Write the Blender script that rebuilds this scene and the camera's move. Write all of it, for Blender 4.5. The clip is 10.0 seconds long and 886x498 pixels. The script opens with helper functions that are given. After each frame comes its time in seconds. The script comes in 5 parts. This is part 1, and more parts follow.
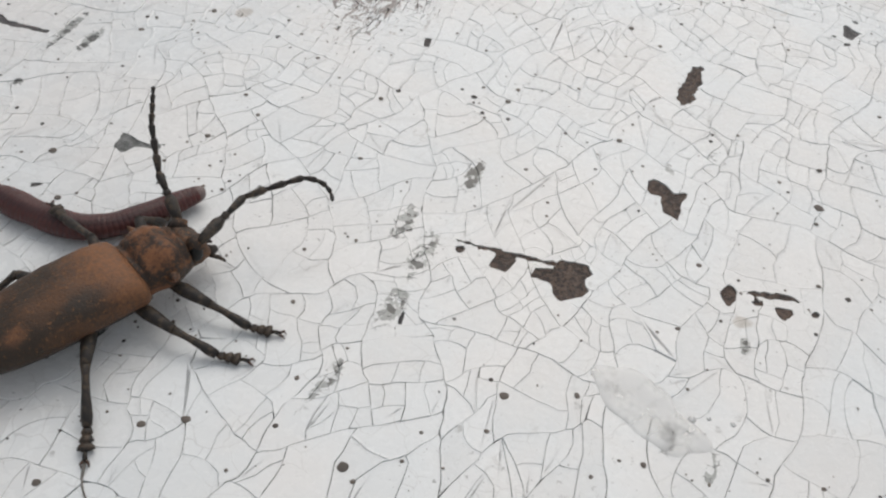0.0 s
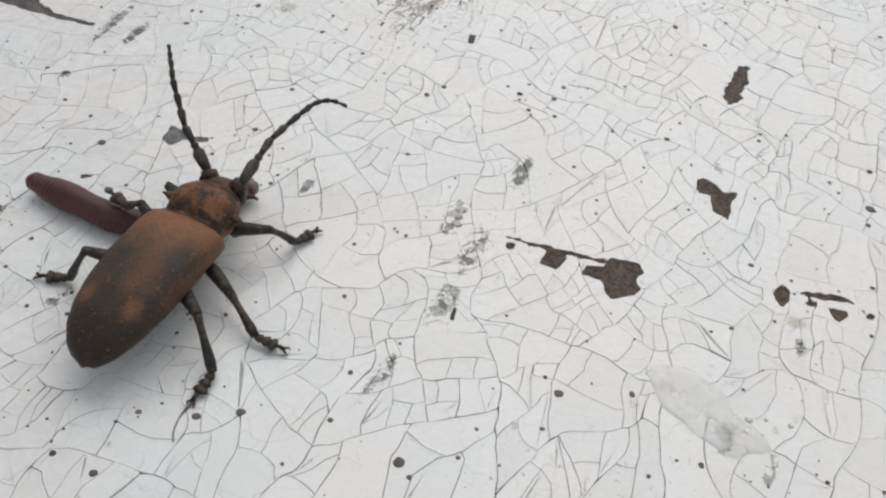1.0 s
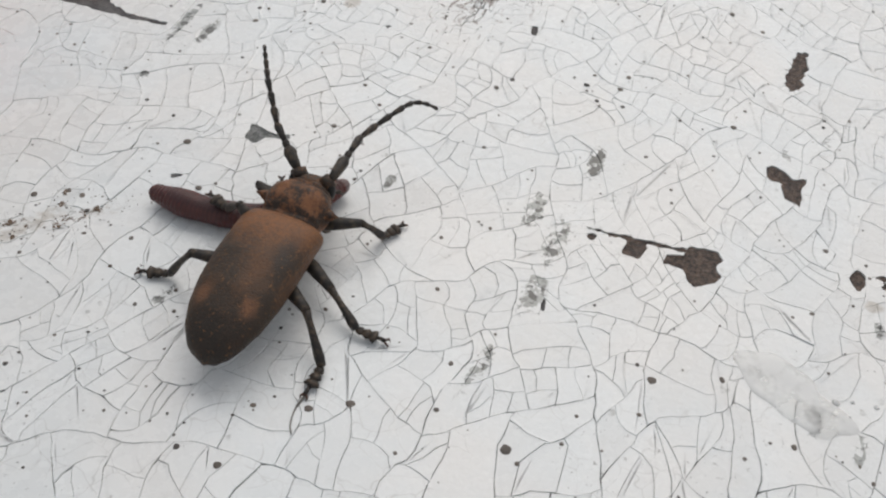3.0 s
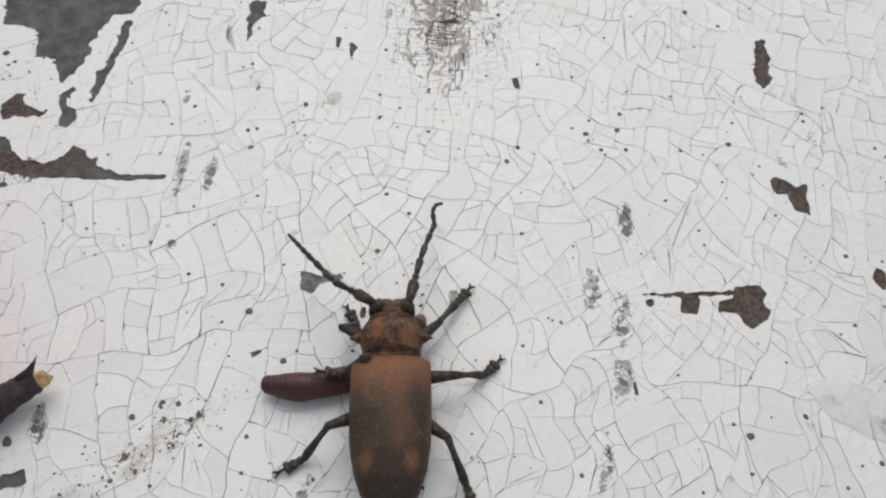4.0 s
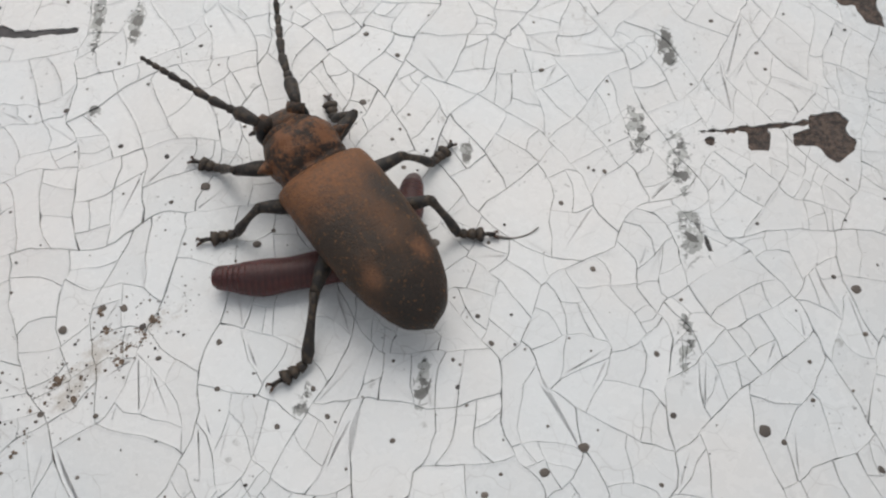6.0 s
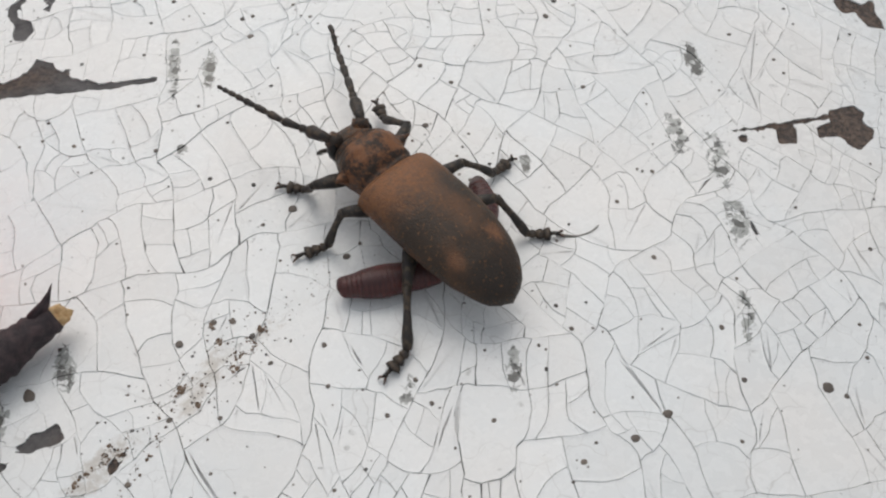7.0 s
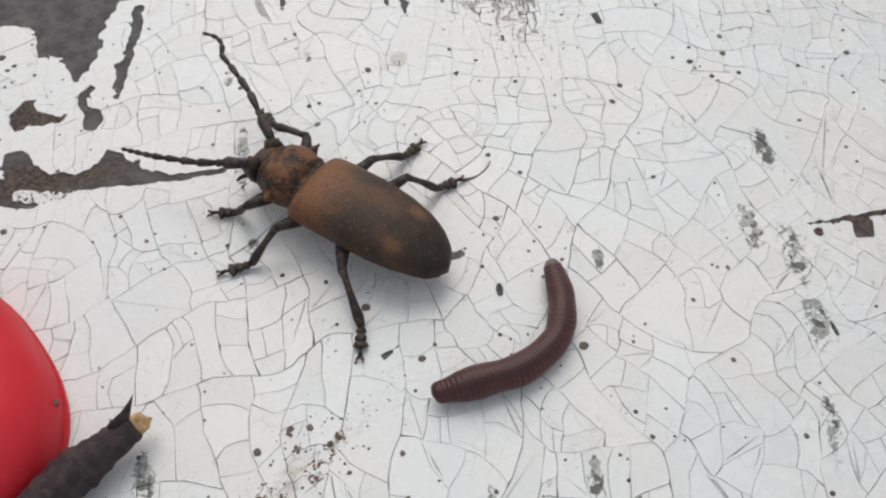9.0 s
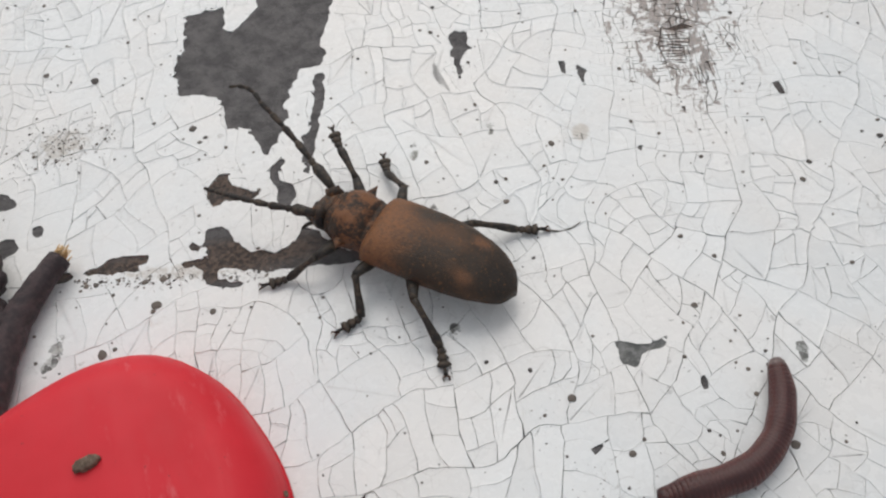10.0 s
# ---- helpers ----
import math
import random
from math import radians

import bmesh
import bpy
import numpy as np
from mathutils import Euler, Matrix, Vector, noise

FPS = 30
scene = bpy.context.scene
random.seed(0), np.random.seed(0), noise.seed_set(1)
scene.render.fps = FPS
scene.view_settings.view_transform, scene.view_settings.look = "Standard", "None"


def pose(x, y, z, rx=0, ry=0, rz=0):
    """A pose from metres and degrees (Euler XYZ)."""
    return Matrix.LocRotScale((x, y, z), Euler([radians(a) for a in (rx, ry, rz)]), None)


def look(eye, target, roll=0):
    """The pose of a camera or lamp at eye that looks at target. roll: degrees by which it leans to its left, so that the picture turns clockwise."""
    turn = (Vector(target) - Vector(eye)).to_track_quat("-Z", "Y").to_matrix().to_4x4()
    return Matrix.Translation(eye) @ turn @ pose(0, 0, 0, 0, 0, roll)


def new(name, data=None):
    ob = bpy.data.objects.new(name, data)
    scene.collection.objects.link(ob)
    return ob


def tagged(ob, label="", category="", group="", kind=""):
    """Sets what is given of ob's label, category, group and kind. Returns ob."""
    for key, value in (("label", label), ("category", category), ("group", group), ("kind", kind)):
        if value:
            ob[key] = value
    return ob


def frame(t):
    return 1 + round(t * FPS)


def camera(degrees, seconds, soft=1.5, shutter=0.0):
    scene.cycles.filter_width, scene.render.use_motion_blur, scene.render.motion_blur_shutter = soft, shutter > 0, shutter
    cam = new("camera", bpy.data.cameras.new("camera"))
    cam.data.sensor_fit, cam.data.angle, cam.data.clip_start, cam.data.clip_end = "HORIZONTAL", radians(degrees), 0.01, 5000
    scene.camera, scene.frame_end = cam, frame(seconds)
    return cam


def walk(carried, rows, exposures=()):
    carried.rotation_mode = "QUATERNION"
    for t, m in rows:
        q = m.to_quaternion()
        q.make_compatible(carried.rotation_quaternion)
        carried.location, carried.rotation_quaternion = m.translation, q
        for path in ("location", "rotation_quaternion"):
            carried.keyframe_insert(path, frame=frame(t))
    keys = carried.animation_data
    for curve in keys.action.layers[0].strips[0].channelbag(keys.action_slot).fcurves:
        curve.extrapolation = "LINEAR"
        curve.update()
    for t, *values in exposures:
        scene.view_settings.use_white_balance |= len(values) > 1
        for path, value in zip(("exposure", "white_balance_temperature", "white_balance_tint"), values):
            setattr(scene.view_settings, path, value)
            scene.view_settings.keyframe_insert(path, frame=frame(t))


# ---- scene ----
MM = 0.001

# ---- camera ----
cam = camera(52.65, 10.0, soft=2.25)
walk(cam, [
    (0.0, pose(0.01222, -0.07921, 0.07496, 43.18, -5.04, 0.88)),
    (0.5, pose(0.01061, -0.07934, 0.07459, 43.25, -5.02, 1.28)),
    (1.0, pose(0.00792, -0.07939, 0.07360, 43.25, -4.97, 1.89)),
    (1.5, pose(0.00585, -0.07941, 0.07417, 43.09, -4.82, 2.41)),
    (2.0, pose(0.00535, -0.08198, 0.07441, 42.84, -4.56, 2.58)),
    (2.2, pose(0.00573, -0.08260, 0.07419, 42.74, -4.47, 2.59)),
    (3.3, pose(-0.00648, -0.07686, 0.07908, 40.60, -3.68, -0.69)),
    (3.5, pose(-0.01055, -0.06841, 0.08693, 37.47, -3.20, -4.16)),
    (3.7, pose(-0.01738, -0.05620, 0.09454, 36.93, -2.46, -7.87)),
    (3.8, pose(-0.02004, -0.05621, 0.09775, 36.14, -2.04, -10.04)),
    (4.0, pose(-0.02271, -0.05722, 0.09868, 33.88, -0.99, -15.08)),
    (4.2, pose(-0.02199, -0.04842, 0.10094, 30.43, -0.70, -17.90)),
    (4.5, pose(-0.02749, -0.04583, 0.10961, 30.88, 0.23, -21.52)),
    (4.8, pose(-0.02571, -0.03986, 0.10258, 28.92, 0.53, -23.12)),
    (5.0, pose(-0.02421, -0.04324, 0.09452, 29.34, 0.41, -23.42)),
    (5.2, pose(-0.02279, -0.04425, 0.08808, 28.62, -0.28, -23.19)),
    (5.5, pose(-0.02216, -0.04288, 0.07916, 29.57, -1.20, -22.20)),
    (6.0, pose(-0.02811, -0.04968, 0.07315, 30.01, -1.99, -20.80)),
    (6.2, pose(-0.02943, -0.04854, 0.07396, 30.24, -2.03, -21.68)),
    (7.3, pose(-0.04219, -0.05526, 0.07710, 34.69, -0.59, -25.19)),
    (7.5, pose(-0.04198, -0.05404, 0.07669, 34.87, -0.61, -25.08)),
    (8.0, pose(-0.04102, -0.05359, 0.07617, 35.16, -0.54, -24.65)),
    (8.5, pose(-0.04041, -0.05034, 0.07698, 35.01, -0.43, -24.55)),
    (9.0, pose(-0.04228, -0.04501, 0.08102, 34.94, 0.26, -24.11)),
    (9.5, pose(-0.04783, -0.03745, 0.08646, 34.08, 1.89, -22.61)),
    (10.0, pose(-0.05317, -0.03050, 0.08922, 33.71, 2.98, -21.48)),
], exposures=((0.0, 0.0), (6.0, 0.0), (7.5, 0.07), (10.0, 0.07)))

# ---- light: overcast daylight ----
SUN_ELEVATION, SUN_AZIMUTH = 50.0, 15.0   # azimuth clockwise from +y
world = bpy.data.worlds.new("overcast_sky")
scene.world = world
world.use_nodes = True
wn = world.node_tree.nodes
sky = wn.new("ShaderNodeTexSky")
sky.sky_type = "NISHITA"
sky.sun_disc = False
sky.sun_elevation, sky.sun_rotation = radians(SUN_ELEVATION), radians(SUN_AZIMUTH)
sky.air_density, sky.dust_density, sky.ozone_density = 1.0, 6.0, 1.0
haze = wn.new("ShaderNodeMix")
haze.data_type = "RGBA"
haze.inputs[0].default_value = 0.6
haze.inputs[7].default_value = (9.0, 9.2, 9.4, 1)
world.node_tree.links.new(sky.outputs[0], haze.inputs[6])
world.node_tree.links.new(haze.outputs[2], wn["Background"].inputs[0])
wn["Background"].inputs[1].default_value = 0.0678
sun = new("sun", bpy.data.lights.new("sun", "SUN"))
sun.data.energy, sun.data.angle, sun.data.color = 1.1, radians(55), (1.0, 0.985, 0.965)
_az, _el = radians(SUN_AZIMUTH), radians(SUN_ELEVATION)
sun.matrix_basis = look((math.sin(_az) * math.cos(_el), math.cos(_az) * math.cos(_el), math.sin(_el)), (0, 0, 0))


# ---- node helpers ----
class Nodes:
    """Short hand for one material's node tree; positions are in millimetres."""

    def __init__(self, name, rough=0.5, metal=0.0, spec=0.5):
        self.mat = bpy.data.materials.new(name)
        self.mat.use_nodes = True
        self.tree = self.mat.node_tree
        self.bsdf = self.tree.nodes["Principled BSDF"]
        self.put("Roughness", rough)
        self.put("Metallic", metal)
        self.put("Specular IOR Level", spec)

    def add(self, kind, operation="", feature="", vector_type="", data_type="", blend_type=""):
        node = self.tree.nodes.new(kind)
        if operation:
            node.operation = operation
        if feature:
            node.feature = feature
        if vector_type:
            node.vector_type = vector_type
        if data_type:
            node.data_type = data_type
        if blend_type:
            node.blend_type = blend_type
        return node

    def join(self, a, b):
        self.tree.links.new(a, b)

    def put(self, socket, value):
        if hasattr(value, "is_linked"):
            self.join(value, self.bsdf.inputs[socket])
        else:
            self.bsdf.inputs[socket].default_value = value

    def feed(self, socket, value):
        if hasattr(value, "is_linked"):
            self.join(value, socket)
        else:
            socket.default_value = value

    def position(self, local=False):
        """Millimetres in the world, or in the object."""
        src = self.add("ShaderNodeTexCoord").outputs["Object"] if local else self.add("ShaderNodeNewGeometry").outputs["Position"]
        v = self.add("ShaderNodeVectorMath", operation="SCALE")
        self.join(src, v.inputs[0])
        v.inputs["Scale"].default_value = 1000
        return v.outputs[0]

    def place(self, vec, loc, deg, size):
        """vec in a patch's own unit space."""
        m = self.add("ShaderNodeMapping", vector_type="TEXTURE")
        self.join(vec, m.inputs[0])
        m.inputs["Location"].default_value = (*loc, 0)
        m.inputs["Rotation"].default_value = (0, 0, radians(deg))
        m.inputs["Scale"].default_value = (*size, 1000)
        return m.outputs[0]

    def noise(self, vec, scale, detail=4, rough=0.55, stretch=None):
        if stretch:
            m = self.add("ShaderNodeMapping")
            self.join(vec, m.inputs[0])
            m.inputs["Scale"].default_value = stretch
            vec = m.outputs[0]
        n = self.add("ShaderNodeTexNoise")
        self.join(vec, n.inputs["Vector"])
        n.inputs["Scale"].default_value, n.inputs["Detail"].default_value, n.inputs["Roughness"].default_value = scale, detail, rough
        return n.outputs["Fac"]

    def ramp(self, fac, lo, hi, a=0.0, b=1.0):
        m = self.add("ShaderNodeMapRange")
        m.interpolation_type = "SMOOTHSTEP"
        self.join(fac, m.inputs[0])
        m.inputs[1].default_value, m.inputs[2].default_value = lo, hi
        m.inputs[3].default_value, m.inputs[4].default_value = a, b
        return m.outputs[0]

    def math(self, op, a, b=0.0):
        m = self.add("ShaderNodeMath", operation=op)
        self.feed(m.inputs[0], a)
        self.feed(m.inputs[1], b)
        return m.outputs[0]

    def mix(self, fac, a, b, blend="MIX"):
        m = self.add("ShaderNodeMix", data_type="RGBA", blend_type=blend)
        self.feed(m.inputs[0], fac)
        for sock, c in ((m.inputs[6], a), (m.inputs[7], b)):
            self.feed(sock, (*c, 1) if isinstance(c, tuple) and len(c) == 3 else c)
        return m.outputs[2]

    def inside(self, vec, loc, deg, size, soft=0.5):
        """1 inside an ellipse, fading out at its rim."""
        v = self.add("ShaderNodeVectorMath", operation="LENGTH")
        p = self.add("ShaderNodeVectorMath", operation="MULTIPLY")
        self.join(self.place(vec, loc, deg, size), p.inputs[0])
        p.inputs[1].default_value = (1, 1, 0)
        self.join(p.outputs[0], v.inputs[0])
        return self.ramp(v.outputs["Value"], 1 - soft, 1, 1.0, 0.0)

    def bump(self, height, strength, distance):
        b = self.add("ShaderNodeBump")
        b.inputs["Strength"].default_value, b.inputs["Distance"].default_value = strength, distance * MM
        self.join(height, b.inputs["Height"])
        self.put("Normal", b.outputs[0])

    def random_island(self):
        return self.add("ShaderNodeNewGeometry").outputs["Random Per Island"]

    def random_object(self):
        return self.add("ShaderNodeObjectInfo").outputs["Random"]


# ---- materials ----
# worn streaks in the paint: place, turn, half sizes, share of the streak that is worn
GREY_STREAKS = [
    ((21.4, 4.5), 71, (4.6, 1.5), 0.80), ((13.2, -4.5), 68, (5.0, 1.7), 0.68), ((15.4, -9.5), 66, (6.0, 1.9), 0.68), ((12.4, -17.5), 66, (4.8, 1.9), 0.62), ((6.5, -27.5), 60, (6.0, 1.2), 0.52),
    ((-55.8, -5.6), 77, (3.6, 1.4), 0.85), ((-17.2, -23.0), 64, (3.8, 1.0), 0.75), ((-27.4, -21.0), 60, (2.2, 1.0), 0.75), ((-35.9, 28.5), 72, (7.5, 1.0), 0.78), ((-38.4, 16.0), 75, (2.0, 1.0), 0.6),
    ((-32.0, 27.0), 72, (4.5, 1.2), 0.75), ((40.4, -31.8), 70, (2.8, 1.2), 0.85), ((44.2, -35.0), 70, (3.0, 1.0), 0.6), ((50.8, -19.8), 75, (1.6, 0.8), 0.8), ((47.2, 9.0), 75, (1.8, 1.0), 0.6),
    ((-4.5, -1.3), 65, (2.4, 0.9), 0.8), ((-23.0, 42.0), 70, (2.0, 0.8), 0.6), ((-33.6, 42.0), 60, (3.0, 0.8), 0.5), ((-62.4, -9.0), 70, (3.4, 1.3), 0.7), ((-82.0, 30.5), 60, (4.0, 1.3), 0.7),
    ((53.6, 12.0), 70, (3.4, 1.0), 0.45), ((-66.0, 20.0), 70, (3.0, 0.8), 0.6),
]
BROWN_STAINS = [
    ((9.5, 50.0), 75, (22.0, 7.0), 0.36), ((-44.0, -12.0), 42, (12.0, 4.0), 0.52), ((-55.0, -16.5), 25, (10.0, 3.6), 0.62), ((-46.0, -14.0), 35, (4.0, 2.2), 0.6),
    ((-37.0, -9.5), 20, (8.0, 2.6), 0.40), ((-76.5, 62.5), -20, (9.0, 7.0), 0.62), ((-66.0, 36.2), -21, (17.0, 2.6), 0.62),
    ((-12.5, 36.6), 60, (2.6, 2.0), 1.0), ((-70.0, 30.5), 0, (4.0, 2.0), 0.4), ((72.0, 50.0), 0, (9.0, 6.0), 0.36), ((51.3, -16.4), 0, (2.2, 1.6), 0.9),
]


def paint_material(name, spread):
    """Old white enamel: slightly warm and cool patches, grime streaks, worn grey and brown spots."""
    n = Nodes(name)
    pos = n.position()
    cloud = n.noise(pos, 0.05, 4)
    col = n.mix(n.ramp(cloud, 0.35, 0.65), (0.737, 0.757, 0.756), (0.760, 0.752, 0.732))
    tone = n.ramp(n.math("FRACT", n.math("ADD", n.random_island(), n.random_object())), 0, 1, 1 - spread, 1 + spread)
    col = n.mix(1.0, col, n.add_grey(tone), "MULTIPLY")
    film = n.ramp(n.noise(pos, 0.35, 6, 0.7), 0.55, 0.8)
    col = n.mix(n.math("MULTIPLY", film, 0.16), col, (0.50, 0.47, 0.40))
    dust = n.ramp(n.noise(pos, 3.5, 3, 0.7), 0.66, 0.74)
    col = n.mix(n.math("MULTIPLY", dust, 0.22), col, (0.30, 0.29, 0.27))
    marks = n.math("ADD", n.noise(pos, 1.25, 6, 0.72), n.ramp(n.noise(pos, 0.07, 3), 0.38, 0.66, -0.06, 0.045))
    col = n.mix(n.math("MULTIPLY", n.ramp(marks, 0.645, 0.685), 0.7), col, (0.17, 0.165, 0.155))
    # faint grey smudges
    blot = n.add("ShaderNodeTexVoronoi")
    shaken = n.add("ShaderNodeVectorMath", operation="ADD")
    n.join(pos, shaken.inputs[0])
    n.join(n.vector_noise(pos, 1.3, 1.1), shaken.inputs[1])
    n.join(shaken.outputs[0], blot.inputs["Vector"])
    blot.inputs["Scale"].default_value = 0.30
    near = n.math("SUBTRACT", n.ramp(n.noise(pos, 0.12, 3), 0.40, 0.68, 0.03, 0.17), blot.outputs["Distance"])
    col = n.mix(n.math("MULTIPLY", n.ramp(near, 0.0, 0.05), n.ramp(n.noise(pos, 2.2, 4), 0.4, 0.65, 0.15, 0.6)), col, (0.30, 0.30, 0.285))
    # hairline cracks inside the flakes
    hair = n.add("ShaderNodeTexVoronoi", feature="DISTANCE_TO_EDGE")
    bent = n.add("ShaderNodeVectorMath", operation="ADD")
    n.join(pos, bent.inputs[0])
    n.join(n.vector_noise(pos, 0.25, 3.0), bent.inputs[1])
    n.join(bent.outputs[0], hair.inputs["Vector"])
    hair.inputs["Scale"].default_value = 0.30
    line = n.math("MULTIPLY", n.ramp(hair.outputs["Distance"], 0.004, 0.016, 1.0, 0.0), n.ramp(n.noise(pos, 0.16, 3), 0.46, 0.58))
    col = n.mix(n.math("MULTIPLY", line, 0.35), col, (0.36, 0.35, 0.33))
    # worn streaks: grey rubbed paint, dark grit, dirty fine cracks
    zone = None
    for loc, deg, size, share in GREY_STREAKS:
        m = n.math("MULTIPLY", n.inside(pos, loc, deg, (size[0] * 1.15, size[1] * 1.2), 0.75), share)
        zone = m if zone is None else n.math("MAXIMUM", zone, m)
    bits = n.add("ShaderNodeTexVoronoi")
    moved = n.add("ShaderNodeVectorMath", operation="ADD")
    n.join(pos, moved.inputs[0])
    n.join(n.vector_noise(pos, 2.0, 0.7), moved.inputs[1])
    n.join(moved.outputs[0], bits.inputs["Vector"])
    bits.inputs["Scale"].default_value = 1.25
    pick = n.add("ShaderNodeSeparateColor")
    n.join(bits.outputs["Color"], pick.inputs[0])
    ragged = n.math("SUBTRACT", n.noise(pos, 1.1, 7, 0.75), 0.5)
    rub = n.math("ADD", n.math("MULTIPLY", zone, 0.9), n.math("ADD", n.math("MULTIPLY", pick.outputs[0], 0.5), n.math("MULTIPLY", ragged, 0.8)))
    rub = n.math("MULTIPLY", n.ramp(rub, 0.80, 0.84), n.ramp(zone, 0.05, 0.15))
    col = n.mix(n.math("MULTIPLY", rub, 0.85), col, n.mix(pick.outputs[2], (0.20, 0.21, 0.20), (0.42, 0.43, 0.41)))
    grit = n.math("ADD", n.math("MULTIPLY", zone, 0.8), n.math("ADD", n.math("MULTIPLY", pick.outputs[1], 0.5), n.math("MULTIPLY", ragged, -1.0)))
    grit = n.math("MULTIPLY", n.ramp(grit, 0.83, 0.88), n.ramp(zone, 0.05, 0.15))
    col = n.mix(n.math("MULTIPLY", grit, 0.9), col, (0.06, 0.06, 0.055))
    fine = n.add("ShaderNodeTexVoronoi", feature="DISTANCE_TO_EDGE")
    torn = n.add("ShaderNodeVectorMath", operation="ADD")
    n.join(pos, torn.inputs[0])
    n.join(n.vector_noise(pos, 1.1, 1.0), torn.inputs[1])
    n.join(torn.outputs[0], fine.inputs["Vector"])
    fine.inputs["Scale"].default_value = 0.62
    seam = n.math("MULTIPLY", n.ramp(fine.outputs["Distance"], 0.012, 0.06, 1.0, 0.0), n.ramp(zone, 0.12, 0.45))
    seam = n.math("MULTIPLY", seam, n.ramp(n.noise(pos, 0.5, 4), 0.42, 0.58))
    col = n.mix(n.math("MULTIPLY", seam, 0.85), col, (0.09, 0.09, 0.085))
    rust = None
    rust_noise = n.noise(pos, 0.8, 7, 0.75)
    for loc, deg, size, share in BROWN_STAINS:
        m = n.math("MULTIPLY", n.inside(pos, loc, deg, size, 0.9), rust_noise)
        m = n.ramp(m, 0.62 - 0.5 * share, 0.86 - 0.5 * share)
        rust = m if rust is None else n.math("MAXIMUM", rust, m)
    col = n.mix(n.math("MULTIPLY", rust, 0.5), col, (0.33, 0.27, 0.20))
    # brown dirt rubbed into dashes along and across the grain
    grain = n.place(pos, (9.5, 52.0), 70, (1.0, 1.0))
    shifted = n.add("ShaderNodeVectorMath", operation="ADD")
    n.join(grain, shifted.inputs[0])
    n.join(n.vector_noise(pos, 0.35, 2.2), shifted.inputs[1])
    grain = shifted.outputs[0]
    dashes = n.math("MAXIMUM", n.noise(grain, 1.0, 5, 0.65, stretch=(0.15, 0.95, 1.0)), n.math("SUBTRACT", n.noise(grain, 1.0, 5, 0.65, stretch=(1.0, 0.3, 1.0)), 0.02))
    dirty = n.inside(pos, (9.5, 52.0), 70, (33.0, 14.0), 1.0)
    dashes = n.math("ADD", dashes, n.math("MULTIPLY", dirty, 0.22))
    dashes = n.math("MULTIPLY", n.ramp(dashes, 0.66, 0.72), n.ramp(dirty, 0.02, 0.2))
    col = n.mix(n.math("MULTIPLY", dashes, 0.85), col, n.mix(n.ramp(rust_noise, 0.4, 0.6), (0.105, 0.08, 0.072), (0.24, 0.19, 0.165)))
    n.put("Base Color", col)
    n.put("Roughness", n.ramp(n.noise(pos, 0.6, 4), 0.3, 0.75, 0.15, 0.42))
    n.bump(n.noise(pos, 0.9, 4, 0.6), 0.25, 0.12)
    return n.mat


def add_grey(self, fac):
    c = self.add("ShaderNodeCombineColor")
    for i in range(3):
        self.join(fac, c.inputs[i])
    return c.outputs[0]


def vector_noise(self, vec, scale, size):
    """A wandering offset, up to about size millimetres."""
    t = self.add("ShaderNodeTexNoise")
    self.join(vec, t.inputs["Vector"])
    t.inputs["Scale"].default_value = scale
    s = self.add("ShaderNodeVectorMath", operation="SCALE")
    self.join(t.outputs["Color"], s.inputs[0])
    s.inputs["Scale"].default_value = size
    return s.outputs[0]


Nodes.add_grey, Nodes.vector_noise = add_grey, vector_noise


def primer_material():
    """What lies bare under the paint: weathered grey, rust brown in places."""
    n = Nodes("weathered_grey_undercoat", rough=0.7)
    pos = n.position()
    col = n.mix(n.ramp(n.noise(pos, 0.35, 6, 0.65), 0.35, 0.65), (0.085, 0.08, 0.08), (0.17, 0.16, 0.158))
    rust = None
    for loc, deg, size in (((28.0, -10.5), -12, (16.0, 9.0)), ((-57.5, 45.3), -10, (5.5, 5.0)), ((9.0, 50.0), 75, (28.0, 15.0)),
                           ((55.0, -13.0), 0, (9.0, 6.0)), ((46.5, 3.0), 0, (5.0, 6.0)), ((53.4, 27.2), 66, (8.0, 4.0)), ((-50.0, -13.0), 40, (16.0, 8.0)), ((-66.0, 37.0), -12, (24.0, 4.0))):
        m = n.inside(pos, loc, deg, size, 0.5)
        rust = m if rust is None else n.math("MAXIMUM", rust, m)
    brown = n.mix(n.ramp(n.noise(pos, 1.6, 7, 0.7), 0.4, 0.62), (0.04, 0.028, 0.022), (0.19, 0.125, 0.09))
    col = n.mix(n.math("MULTIPLY", rust, 0.8), col, brown)
    col = n.mix(n.math("MULTIPLY", n.inside(pos, (-20.8, 5.8), 14, (5.0, 3.5), 0.3), 0.85), col, n.mix(n.ramp(n.noise(pos, 1.2, 6, 0.7), 0.35, 0.65), (0.13, 0.135, 0.13), (0.33, 0.335, 0.325)))
    n.put("Base Color", n.mix(n.ramp(n.noise(pos, 2.4, 6, 0.75), 0.62, 0.72, 0.0, 0.6), col, (0.36, 0.34, 0.32)))
    n.bump(n.noise(pos, 1.3, 8, 0.7), 1.0, 0.6)
    return n.mat


def speck_material():
    n = Nodes("dark_specks", rough=0.6)
    pos = n.position()
    n.put("Base Color", n.mix(n.random_island(), (0.04, 0.034, 0.032), (0.17, 0.14, 0.115)))
    n.bump(n.noise(pos, 5, 3), 0.5, 0.05)
    return n.mat


